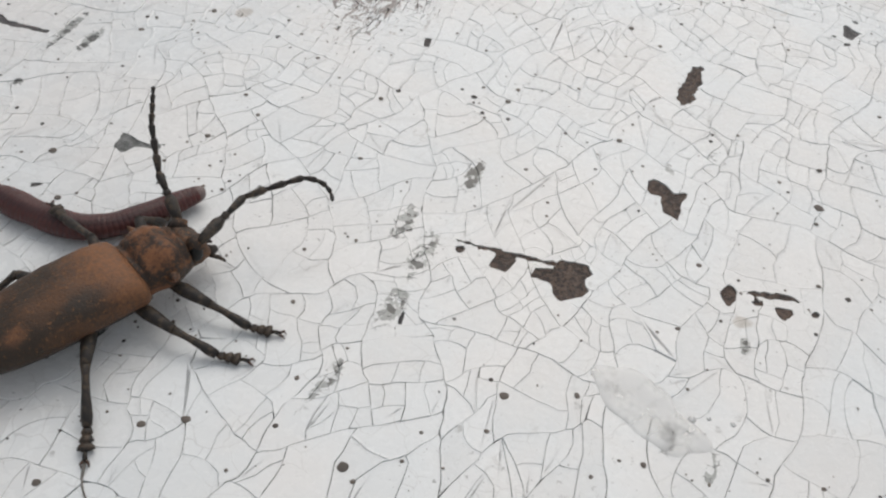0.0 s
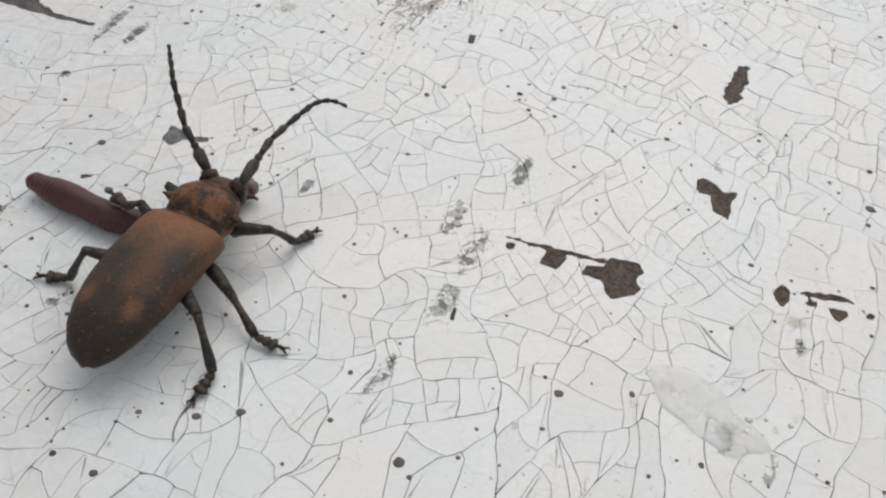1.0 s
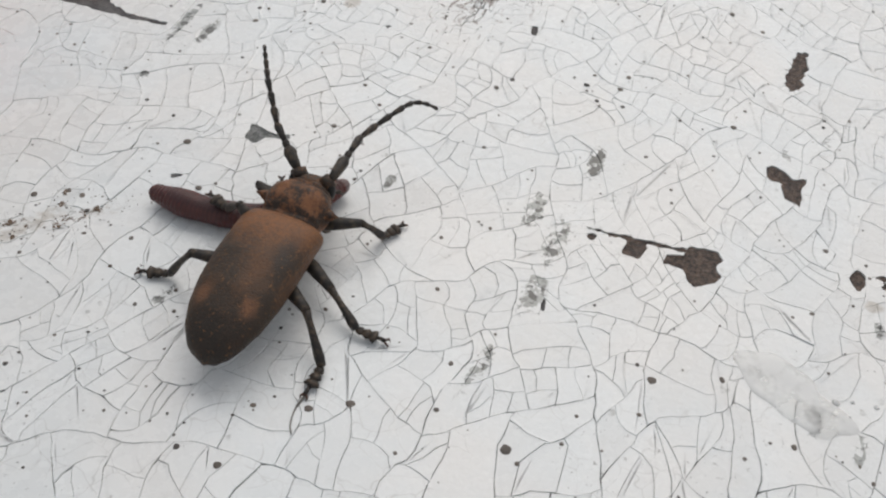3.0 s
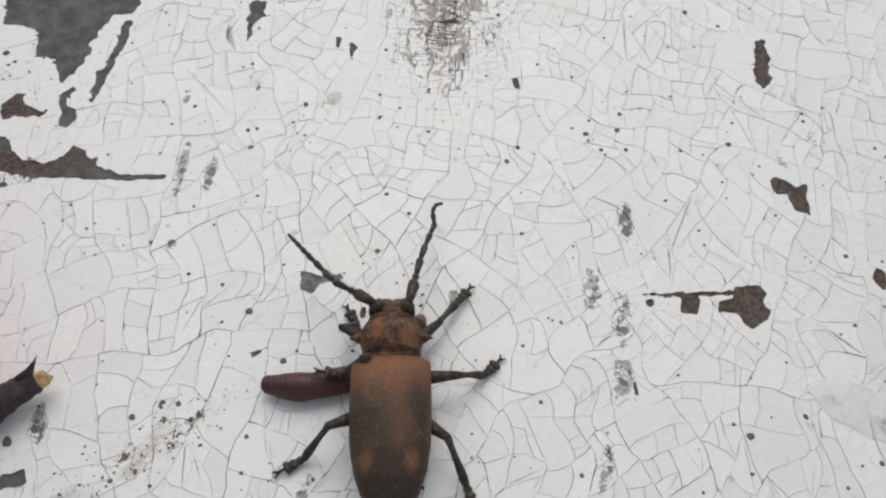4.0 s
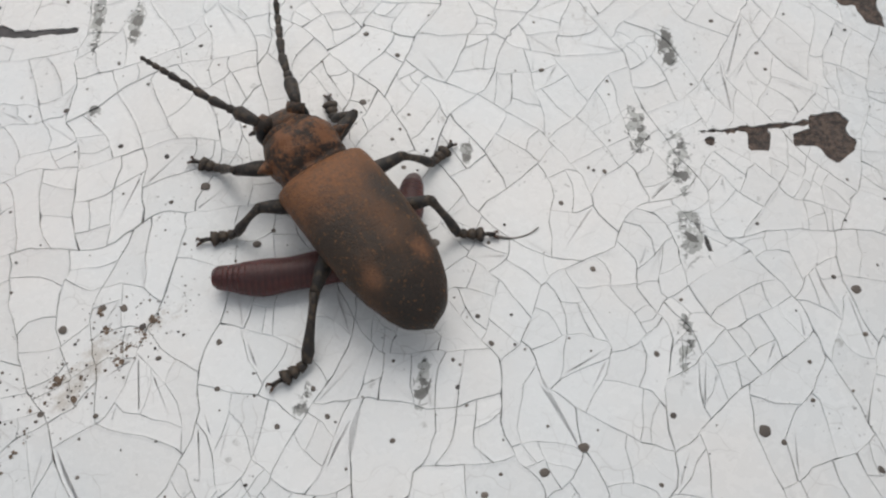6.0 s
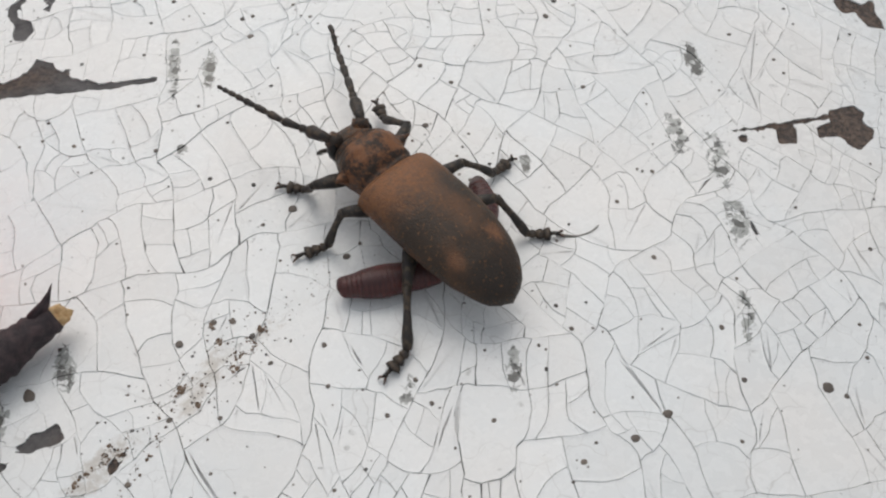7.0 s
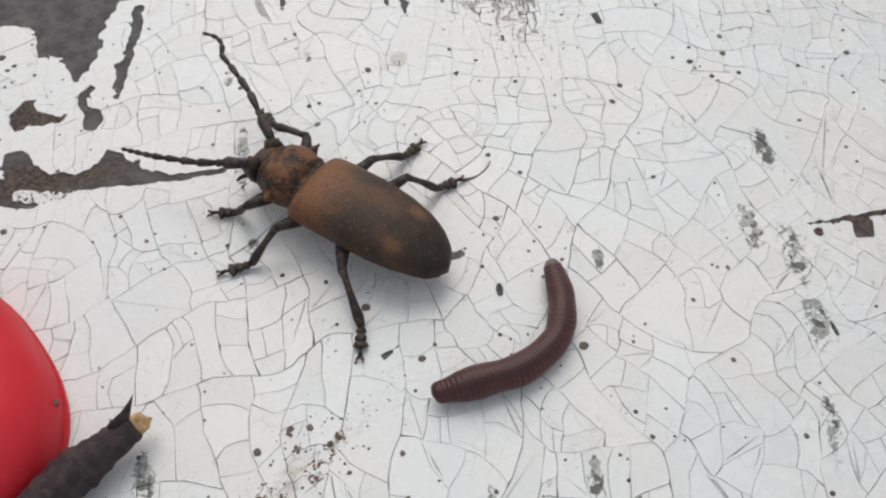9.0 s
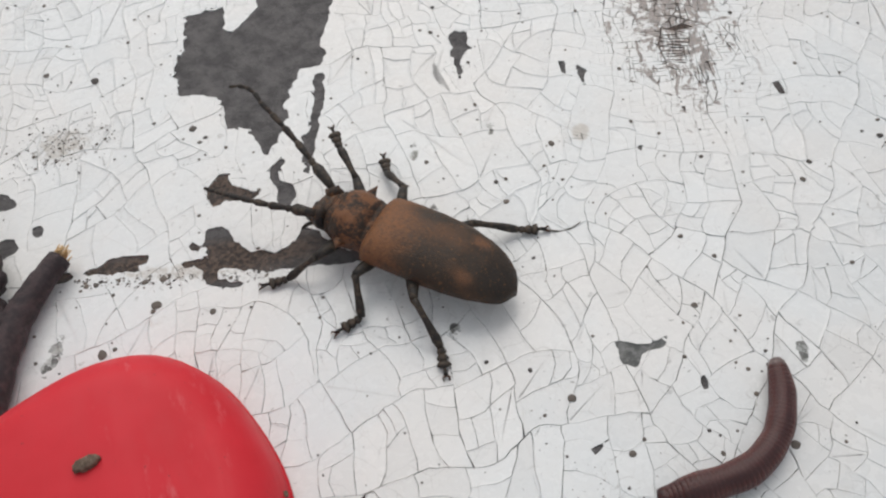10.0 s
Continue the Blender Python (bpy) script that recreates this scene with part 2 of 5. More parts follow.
def chitin_material(name, orange, dark, mottle, amount, lowpoint=None, rough=0.55):
    """Beetle shell with a mottled bronze down and fine pits."""
    n = Nodes(name, rough=rough, spec=0.28)
    pos = n.position(local=True)
    big = n.noise(pos, mottle, 5, 0.62, stretch=(0.55, 1.0, 1.0))
    fine = n.noise(pos, 2.6, 5, 0.7)
    f = n.math("ADD", big, n.math("MULTIPLY", n.math("SUBTRACT", fine, 0.5), 0.5))
    col = n.mix(n.ramp(f, 0.49 - amount, 0.66 - amount * 0.6), dark, orange)
    if lowpoint:
        for loc, size, c, a in lowpoint:
            m = n.math("MULTIPLY", n.inside(pos, loc, 0, size, 0.8), n.ramp(fine, 0.3, 0.6, 0.4, 1.0))
            col = n.mix(n.math("MULTIPLY", m, a), col, c)
    pits = n.add("ShaderNodeTexVoronoi")
    n.join(pos, pits.inputs["Vector"])
    pits.inputs["Scale"].default_value = 3.4
    grain = n.ramp(pits.outputs["Distance"], 0.0, 0.5)
    down = n.noise(pos, 5.0, 4, 0.75, stretch=(0.35, 1.0, 1.0))
    col = n.mix(n.ramp(down, 0.5, 0.72, 0.0, 0.32), col, (0.028, 0.02, 0.015))
    col = n.mix(n.ramp(fine, 0.55, 0.70, 0.0, 0.6), col, (0.28, 0.135, 0.06))
    col = n.mix(n.ramp(pits.outputs["Distance"], 0.0, 0.32, 0.45, 0.0), col, (0.03, 0.02, 0.015))
    n.put("Base Color", col)
    n.put("Sheen Weight", 0.07)
    n.put("Sheen Tint", (0.6, 0.42, 0.28, 1))
    n.put("Roughness", n.ramp(fine, 0.35, 0.7, rough - 0.1, rough + 0.15))
    n.bump(n.math("ADD", n.math("ADD", n.math("MULTIPLY", grain, 0.7), n.math("MULTIPLY", down, 0.6)), n.math("MULTIPLY", n.noise(pos, 0.6, 4, 0.55), 2.2)), 0.45, 0.13)
    return n.mat


def leg_material():
    n = Nodes("dark_leg_chitin", rough=0.55, spec=0.35)
    pos = n.position(local=True)
    col = n.mix(n.ramp(n.noise(pos, 1.5, 5, 0.65), 0.42, 0.68), (0.024, 0.021, 0.019), (0.085, 0.062, 0.043))
    n.put("Base Color", col)
    n.bump(n.noise(pos, 6, 4), 0.5, 0.06)
    return n.mat


def plain(name, a, b, scale, rough=0.5, spec=0.5, bump=0.0, local=True, metal=0.0):
    n = Nodes(name, rough=rough, spec=spec, metal=metal)
    pos = n.position(local=local)
    f = n.noise(pos, scale, 6, 0.65)
    n.put("Base Color", n.mix(n.ramp(f, 0.35, 0.65), a, b))
    if bump:
        n.bump(n.noise(pos, scale * 2.2, 6, 0.65), 0.6, bump)
    return n.mat


def worm_material():
    n = Nodes("moist_worm_skin", rough=0.4, spec=0.3)
    pos = n.position(local=True)
    f = n.noise(pos, 0.5, 4)
    col = n.mix(n.ramp(f, 0.35, 0.65), (0.050, 0.016, 0.016), (0.108, 0.034, 0.030))
    n.put("Base Color", col)
    n.put("Subsurface Weight", 0.6)
    n.put("Subsurface Radius", (1.0, 0.3, 0.2))
    n.put("Subsurface Scale", 0.9 * MM)
    n.put("Coat Weight", 0.18)
    n.put("Coat Roughness", 0.12)
    n.bump(n.noise(pos, 2.0, 5, 0.65), 0.8, 0.22)
    return n.mat


def cap_material():
    n = Nodes("red_plastic", rough=0.5, spec=0.3)
    pos = n.position(local=True)
    scuff = n.noise(pos, 0.35, 6, 0.7, stretch=(1.0, 0.25, 1.0))
    col = n.mix(n.ramp(n.noise(pos, 0.08, 3), 0.35, 0.65), (0.60, 0.017, 0.028), (0.66, 0.024, 0.038))
    col = n.mix(n.ramp(scuff, 0.58, 0.72, 0, 0.5), col, (0.70, 0.17, 0.18))
    dirt = n.ramp(n.noise(pos, 1.1, 5, 0.7), 0.655, 0.70)
    col = n.mix(n.math("MULTIPLY", dirt, 0.6), col, (0.20, 0.03, 0.03))
    n.put("Base Color", col)
    n.put("Roughness", n.ramp(scuff, 0.3, 0.7, 0.42, 0.62))
    n.bump(scuff, 0.25, 0.15)
    return n.mat


def bark_material():
    n = Nodes("dark_wet_bark", rough=0.6)
    pos = n.position(local=True)
    f = n.noise(pos, 0.9, 7, 0.7)
    n.put("Base Color", n.mix(n.ramp(f, 0.38, 0.7), (0.026, 0.017, 0.020), (0.080, 0.050, 0.052)))
    n.bump(n.noise(pos, 1.4, 7, 0.7), 0.8, 0.4)
    return n.mat


def water_material():
    """A thin glossy film through which the paint shows; its white imitates reflected light."""
    n = Nodes("water")
    clear = n.add("ShaderNodeBsdfTransparent")
    gloss = n.add("ShaderNodeBsdfGlossy")
    gloss.inputs["Roughness"].default_value = 0.04
    edge = n.add("ShaderNodeFresnel")
    edge.inputs["IOR"].default_value = 1.33
    b = n.add("ShaderNodeBump")
    b.inputs["Strength"].default_value, b.inputs["Distance"].default_value = 0.3, 0.2 * MM
    n.join(n.noise(n.position(), 0.55, 3), b.inputs["Height"])
    n.join(b.outputs[0], gloss.inputs["Normal"])
    n.join(b.outputs[0], edge.inputs["Normal"])
    mixed = n.add("ShaderNodeMixShader")
    sheen_mix = n.add("ShaderNodeMixShader")
    # uneven white diffuse: the film's bright reflection put into its colour
    white = n.add("ShaderNodeBsdfDiffuse")
    white.inputs["Color"].default_value = (0.78, 0.78, 0.77, 1)
    n.join(n.ramp(n.noise(n.position(), 0.3, 3), 0.35, 0.6, 0.15, 0.75), sheen_mix.inputs[0])
    n.join(clear.outputs[0], sheen_mix.inputs[1])
    n.join(white.outputs[0], sheen_mix.inputs[2])
    n.join(edge.outputs[0], mixed.inputs[0])
    n.join(sheen_mix.outputs[0], mixed.inputs[1])
    n.join(gloss.outputs[0], mixed.inputs[2])
    n.join(mixed.outputs[0], n.tree.nodes["Material Output"].inputs["Surface"])
    return n.mat


PAINT, GRIMY = paint_material("crackled_white_enamel", 0.03), paint_material("chipped_white_enamel", 0.008)
PRIMER, SPECK = primer_material(), speck_material()
ORANGE, DARK = (0.120, 0.060, 0.032), (0.042, 0.030, 0.022)
ELYTRON = chitin_material("bronze_wing_case", ORANGE, DARK, 0.34, 0.06, [
    # brown rear, darkened further: shade of the turned-away end put into the colour
    ((-12.5, 0), (9.5, 12.0), (0.044, 0.030, 0.021), 0.72),
    ((-16.5, 0), (4.4, 7.0), (0.020, 0.017, 0.015), 0.9), ((-1.2, 0), (6.4, 8.0), (0.25, 0.108, 0.047), 0.85), ((-7.5, -0.8), (5.5, 2.0), (0.165, 0.078, 0.038), 0.55),
    ((-12.6, -2.4), (1.7, 1.2), (0.22, 0.10, 0.05), 0.75), ((-12.6, 2.6), (1.5, 1.1), (0.22, 0.10, 0.05), 0.6),
    ((-5.5, -3.0), (3.6, 1.5), (0.036, 0.031, 0.027), 0.75), ((-6.5, 3.6), (3.0, 1.4), (0.042, 0.034, 0.028), 0.6), ((-9.5, 0.6), (2.6, 1.8), (0.045, 0.034, 0.026), 0.5)])
PRONOTUM = chitin_material("bronze_neck_shield", (0.20, 0.086, 0.040), (0.036, 0.025, 0.019), 0.5, 0.07)
HEAD = chitin_material("brown_head", (0.16, 0.075, 0.035), (0.035, 0.027, 0.022), 0.4, 0.08)
BELLY = plain("dark_belly", (0.025, 0.02, 0.018), (0.06, 0.042, 0.032), 0.8, bump=0.1)
EYE = plain("black_eye", (0.006, 0.006, 0.006), (0.012, 0.011, 0.01), 3, rough=0.45, spec=0.3)
LEG = leg_material()
CLAW = plain("reddish_claw", (0.06, 0.03, 0.02), (0.10, 0.05, 0.03), 3)
WORM, CAP, BARK, WATER = worm_material(), cap_material(), bark_material(), water_material()
WORM_TIP = plain("grey_worm_tip", (0.10, 0.06, 0.055), (0.20, 0.15, 0.14), 1.2, rough=0.35, bump=0.2)
FIBRE = plain('pale_fibre', (0.13, 0.12, 0.105), (0.24, 0.22, 0.20), 1.0, rough=0.8)
FRESH = plain("fresh_split_wood", (0.50, 0.30, 0.13), (0.68, 0.47, 0.25), 1.2, rough=0.8, bump=0.3)
CRUMB = plain("soil_crumb", (0.095, 0.066, 0.046), (0.23, 0.165, 0.12), 1.5, rough=0.9, bump=0.2)


# ---- mesh helpers (millimetres in, metres out) ----
def part(name, bm, material, parent=None, label="", smooth=True):
    """Links a bmesh as one mesh object."""
    bmesh.ops.scale(bm, vec=(MM, MM, MM), verts=bm.verts)
    bmesh.ops.recalc_face_normals(bm, faces=bm.faces)
    me = bpy.data.meshes.new(name)
    bm.to_mesh(me)
    bm.free()
    if smooth:
        me.polygons.foreach_set("use_smooth", [True] * len(me.polygons))
    me.materials.append(material)
    ob = new(name, me)
    ob.parent = parent
    if label:
        tagged(ob, label)
    return ob


def loft(bm, rings, close_ends=True):
    """Skin a row of rings with equal vertex counts."""
    rows = [[bm.verts.new(p) for p in ring] for ring in rings]
    for a, b in zip(rows, rows[1:]):
        k = len(a)
        for i in range(k):
            bm.faces.new((a[i], a[(i + 1) % k], b[(i + 1) % k], b[i]))
    if close_ends:
        bm.faces.new(rows[0])
        bm.faces.new(list(reversed(rows[-1])))
    return rows


def tube(bm, spine, radii, sides=10, wobble=0.0, flat=1.0, seed=0.0):
    """A tapering tube along points; flat squeezes it in height."""
    spine = [Vector(p) for p in spine]
    rings = []
    for i, p in enumerate(spine):
        d = (spine[min(i + 1, len(spine) - 1)] - spine[max(i - 1, 0)]).normalized()
        side = d.cross(Vector((0, 0, 1)))
        side = side.normalized() if side.length > 1e-4 else Vector((0, 1, 0))
        up = side.cross(d)
        ring = []
        for k in range(sides):
            a = 2 * math.pi * k / sides
            r = radii[i] * (1 + wobble * noise.noise(Vector((i * 0.7 + seed, math.cos(a) * 1.3, math.sin(a) * 1.3))))
            ring.append(p + side * (math.cos(a) * r) + up * (math.sin(a) * r * flat))
        rings.append(ring)
    return loft(bm, rings)


def smooth_path(points, steps):
    """Catmull-Rom through points."""
    pts = [Vector(p) for p in points]
    pts = [2 * pts[0] - pts[1], *pts, 2 * pts[-1] - pts[-2]]
    out = []
    for i in range(1, len(pts) - 2):
        a, b, c, d = pts[i - 1:i + 3]
        for s in range(steps):
            t = s / steps
            out.append(0.5 * (2 * b + (c - a) * t + (2 * a - 5 * b + 4 * c - d) * t * t + (3 * b - a - 3 * c + d) * t ** 3))
    return out + [pts[-2]]


def lerp_table(xs, table):
    """Value at xs of rows (x, y) with smooth joins."""
    return float(np.interp(xs, [r[0] for r in table], [r[1] for r in table]))


# ---- red cap ----
def build_cap():
    cap = tagged(new("bottle_cap"), "round red plastic cap, scuffed, lying on the cracked paint", "cap")
    cap.matrix_basis = pose(-0.0786, 0.0081, 0)
    bm = bmesh.new()
    profile = [(18.0, 0.0), (18.05, 0.8), (17.8, 2.4), (17.2, 4.4), (16.2, 6.0), (14.8, 7.2), (13.6, 7.75), (12.6, 7.95), (11.6, 8.03),
               (9.0, 8.12), (5.0, 8.22), (1.0, 8.28)]

    def squarish(a):
        return 0.983 - 0.016 * math.cos(4 * a) - 0.033 * math.sin(4 * a)
    rings = []
    for r, z in profile:
        ring = []
        for k in range(72):
            a = 2 * math.pi * k / 72
            w = squarish(a) + 0.006 * noise.noise(Vector((math.cos(a) * 2, math.sin(a) * 2, z * 0.2)))
            ring.append((r * w * math.cos(a), r * w * math.sin(a), z))
        rings.append(ring)
    loft(bm, rings)
    part("shell", bm, CAP, cap)
    bm = bmesh.new()
    rings = [[(r * squarish(math.pi * k / 36) * math.cos(math.pi * k / 36), r * squarish(math.pi * k / 36) * math.sin(math.pi * k / 36), z) for k in range(72)]
             for r, z in ((17.2, 0.0), (18.25, 0.05), (18.25, 0.75), (17.2, 0.95))]
    loft(bm, rings)
    part("rim", bm, CAP, cap)


def build_crumb(name, size, loc, deg, material, label, category):
    bm = bmesh.new()
    bmesh.ops.create_icosphere(bm, subdivisions=3, radius=1.0)
    for v in bm.verts:
        v.co = Vector([math.copysign(abs(q) ** 0.6, q) for q in v.co])
        v.co *= 1 + 0.3 * noise.noise(v.co * 1.7 + Vector(loc))
        v.co = Vector((v.co.x * size[0], v.co.y * size[1], v.co.z * size[2]))
    ob = part(name, bm, material)
    ob.matrix_basis = pose(loc[0] * MM, loc[1] * MM, loc[2] * MM, 0, 0, deg)
    return tagged(ob, label, category)


# ---- twigs ----
def build_broken_twig():
    twig = tagged(new("twig"), "dark wet broken twig with a pale split end", "twig")
    spine = smooth_path([(-54.9, -1.5, 2.8), (-57.6, -2.4, 2.6), (-60.4, -3.4, 2.5), (-63.4, -4.8, 2.5), (-67.0, -7.6, 2.6), (-70.5, -13.0, 2.6), (-72.5, -21.0, 2.6), (-74, -33, 2.6)], 6)
    radii = [1.25 + 0.85 * min(1, i / 12) + 0.07 * math.sin(i * 0.6) for i in range(len(spine))]
    bm = bmesh.new()
    tube(bm, spine, radii, 18, 0.25)
    part("bark", bm, BARK, twig)
    bm = bmesh.new()
    tube(bm, [(-56.6, -1.4, 3.4), (-55.2, -0.9, 4.4), (-54.4, -0.5, 5.3), (-53.8, -0.3, 6.2)], [0.8, 0.45, 0.2, 0.03], 8, 0.3)
    part("bark_spike", bm, BARK, twig, "thin torn point of bark")
    bm = bmesh.new()
    rings = []
    for x, r in ((-56.2, 1.15), (-55.0, 1.05), (-54.3, 0.95), (-54.0, 0.7), (-54.15, 0.3)):
        ring = []
        for k in range(20):
            a = 2 * math.pi * k / 20
            torn = 0.0 if x < -55.5 else 0.75 * noise.noise(Vector((math.cos(a) * 1.8 * r, math.sin(a) * 1.8 * r, 3.0))) + 0.3 * noise.noise(Vector((math.cos(a) * 5 * r, math.sin(a) * 5 * r, 8.0)))
            ring.append((x + torn - 0.35 * math.sin(a), -1.55 + r * math.cos(a) + 0.3 * (x + 55), 2.75 + r * math.sin(a)))
        rings.append(ring)
    loft(bm, rings)
    part("split_wood", bm, FRESH, twig, "pale yellow split wood")


def build_forked_twig():
    twig = tagged(new("twig"), "dark forked twig with a frayed pale end on the paint", "twig")
    spine = smooth_path([(-78.6, 42.3, 2.2), (-82.0, 39.0, 2.0), (-85.0, 35.0, 2.0), (-88.0, 28.0, 2.2), (-91.0, 16.0, 2.5)], 7)
    radii = [1.35 + 1.0 * i / len(spine) + 0.05 * math.sin(i * 1.3) for i in range(len(spine))]
    bm = bmesh.new()
    tube(bm, spine, radii, 16, 0.13)
    part("bark", bm, BARK, twig)
    bm = bmesh.new()
    side = smooth_path([(-86.0, 34.5, 2.2), (-87.2, 39.0, 2.4), (-86.8, 44.0, 2.2), (-88.5, 52.0, 2.2), (-90.0, 60.0, 2.0)], 6)
    tube(bm, side, [1.5 + 0.35 * math.sin(i * 1.6) for i in range(len(side))], 14, 0.3)
    part("branch", bm, BARK, twig)
    bm = bmesh.new()
    tube(bm, [(-86.6, 41.0, 2.4), (-85.6, 42.0, 2.8), (-84.9, 42.4, 2.9)], [1.0, 1.05, 0.5], 8, 0.3)
    part("bud", bm, BARK, twig, "small dark bud")
    bm = bmesh.new()
    for k in range(14):
        a = 2 * math.pi * k / 14
        r = 0.95 * (0.4 + 0.6 * ((k * 7) % 5) / 4)
        x, y = -78.6 + r * 0.7 * math.cos(a), 42.3 - r * 0.7 * math.cos(a)
        tube(bm, [(x, y, 2.2 + r * math.sin(a)), (x + 0.75 + 0.2 * (k % 3), y + 0.75 + 0.2 * (k % 4), 2.3 + 1.2 * r * math.sin(a))], [0.2, 0.06], 5, seed=k)
    part("frayed_wood", bm, FRESH, twig, "pale frayed wood fibres")


# ---- beetle ----
# body space: x ahead, y to its left, z up; zero under the joint of neck shield and wing cases
ELYTRA_WIDTH = [(-18.0, 0.15), (-17.8, 1.0), (-16.9, 2.3), (-15.5, 3.2), (-13.4, 3.95), (-10.5, 4.45), (-7, 4.62), (-3, 4.6), (-1.2, 4.6), (-0.5, 4.55), (-0.05, 4.3), (0.1, 3.9)]
ELYTRA_TOP = [(-18.0, 3.0), (-17.3, 3.8), (-16, 4.7), (-14, 5.6), (-11, 6.4), (-7, 6.85), (-3, 6.8), (-1.2, 6.5), (-0.3, 6.0), (0.1, 5.4)]
PRONOTUM_WIDTH = [(-0.4, 3.2), (0.3, 3.45), (1.2, 3.4), (2.4, 3.7), (3.3, 3.7), (4.3, 3.25), (5.2, 2.85), (5.6, 2.6)]
PRONOTUM_TOP = [(-0.4, 5.6), (0.4, 6.2), (1.5, 6.75), (3, 6.95), (4.4, 6.6), (5.6, 5.8)]
HEAD_WIDTH = [(5.0, 2.3), (5.9, 2.6), (6.8, 2.6), (7.8, 2.1), (8.4, 1.4), (8.7, 0.8)]
HEAD_TOP = [(5.0, 5.5), (5.9, 5.8), (6.8, 5.5), (7.8, 4.6), (8.4, 3.3), (8.7, 2.6)]


def build_beetle():
    beetle = tagged(new("beetle"), "longhorn beetle with mottled bronze wing cases and dark legs", "beetle")
    for s, side in ((1, "left"), (-1, "right")):
        bm = bmesh.new()
        rings = []
        for i in range(37):
            x = 0.1 - 18.1 * (i / 36) ** 1.0
            w, top, low = lerp_table(x, ELYTRA_WIDTH), lerp_table(x, ELYTRA_TOP), 2.1
            waist = low + 0.42 * (top - low) * min(1.0, (x + 18.3) / 3)
            ring = [(x, 0.0, waist - 0.4), (x, 0.0, top - 0.05)]
            for k in range(17):
                a = 2.15 * k / 16
                c, d = math.cos(a), math.sin(a)
                y = w * d ** 0.86 if d > 0 else 0.0
                z = waist + (top - waist) * c ** 0.74 if c > 0 else waist + (waist - low) * 1.15 * c
                z += 0.06 * noise.noise(Vector((x * 0.9, s * y * 0.9, 3))) * min(1, y)
                ring.append((x, s * y, z))
            rings.append(ring)
        rows = loft(bm, rings)
        for p, q in zip(rows, rows[1:]):
            for k in (1, 2):
                bm.edges.get((p[k], q[k])).smooth = False
        part("wing_case", bm, ELYTRON, beetle)
    # belly
    bm = bmesh.new()
    rings = []
    for i in range(22):
        x = 0.5 - 17.8 * i / 21
        w = lerp_table(x, ELYTRA_WIDTH) * 0.8
        rings.append([(x, w * math.cos(2 * math.pi * k / 16), 2.3 + (1.0 if math.sin(2 * math.pi * k / 16) > 0 else 1.3) * math.sin(2 * math.pi * k / 16)) for k in range(16)])
    loft(bm, rings)
    part("abdomen", bm, BELLY, beetle, "dark underside")
    # neck shield with a spine on each flank
    bm = bmesh.new()
    rings = []
    for i in range(27):
        x = -0.4 + 6.0 * i / 26
        w, top = lerp_table(x, PRONOTUM_WIDTH), lerp_table(x, PRONOTUM_TOP)
        ring = []
        for k in range(28):
            a = 2 * math.pi * k / 28
            c, d = math.cos(a), math.sin(a)
            y = w * math.copysign(abs(c) ** 0.8, c)
            z = 3.6 + ((top - 3.6) * abs(d) ** 0.8 if d > 0 else 2.1 * d)
            lump = 0.3 * math.exp(-((x - 3.0) / 0.9) ** 2 - ((abs(y) - 1.5) / 0.8) ** 2) - 0.25 * math.exp(-(y / 0.5) ** 2) + 0.25 * noise.noise(Vector((x * 0.8, y * 0.8, 7))) + 0.12 * noise.noise(Vector((x * 2.2, y * 2.2, 1)))
            ring.append((x, y, z + (lump if d > 0 else 0) - (0.32 if d > 0 and (0.1 < x < 0.7 or 4.6 < x < 5.0) else 0)))
        rings.append(ring)
    loft(bm, rings)
    part("neck_shield", bm, PRONOTUM, beetle, "knobbly orange-brown neck shield")
    for s in (1, -1):
        bm = bmesh.new()
        tube(bm, [(2.7, s * 3.0, 4.2), (2.8, s * 3.9, 4.4), (2.6, s * 4.45, 4.7), (2.45, s * 4.9, 4.9)], [0.85, 0.6, 0.27, 0.04], 10, 0.15)
        part("side_spine", bm, PRONOTUM, beetle)
    # head
    bm = bmesh.new()
    rings = []
    for i in range(18):
        x = 5.0 + 3.7 * i / 17
        w, top = lerp_table(x, HEAD_WIDTH), lerp_table(x, HEAD_TOP)
        low = 1.6 + 0.06 * (x - 5.0)
        mid, h = (top + low) / 2, (top - low) / 2
        rings.append([(x, w * math.copysign(abs(math.cos(2 * math.pi * k / 20)) ** 0.8, math.cos(2 * math.pi * k / 20)),
                       mid + h * math.sin(2 * math.pi * k / 20) + 0.12 * noise.noise(Vector((x, k * 0.5, 2)))) for k in range(20)])
    loft(bm, rings)
    part("head", bm, HEAD, beetle, "dark brown head")
    for s in (1, -1):
        bm = bmesh.new()
        bmesh.ops.create_uvsphere(bm, u_segments=14, v_segments=10, radius=1.0)
        for v in bm.verts:
            v.co = Vector((6.3 + v.co.x * 0.75, s * 2.2 + v.co.y * 0.6, 4.3 + v.co.z * 1.15))
        part("eye", bm, EYE, beetle, "glossy black eye")
        bm = bmesh.new()
        tube(bm, [(6.4, s * 1.45, 4.8), (7.05, s * 2.05, 5.45)], [1.0, 0.85], 12, 0.1)
        part("antenna_socket", bm, HEAD, beetle)
        bm = bmesh.new()
        tube(bm, [(8.2, s * 1.0, 2.5), (9.0, s * 0.9, 2.1), (9.5, s * 0.3, 1.8)], [0.65, 0.5, 0.1], 8)
        part("mandible", bm, BELLY, beetle)
        bm = bmesh.new()
        tube(bm, [(8.1, s * 1.4, 2.2), (8.9, s * 2.1, 1.8), (9.4, s * 2.3, 1.1)], [0.3, 0.24, 0.16], 6)
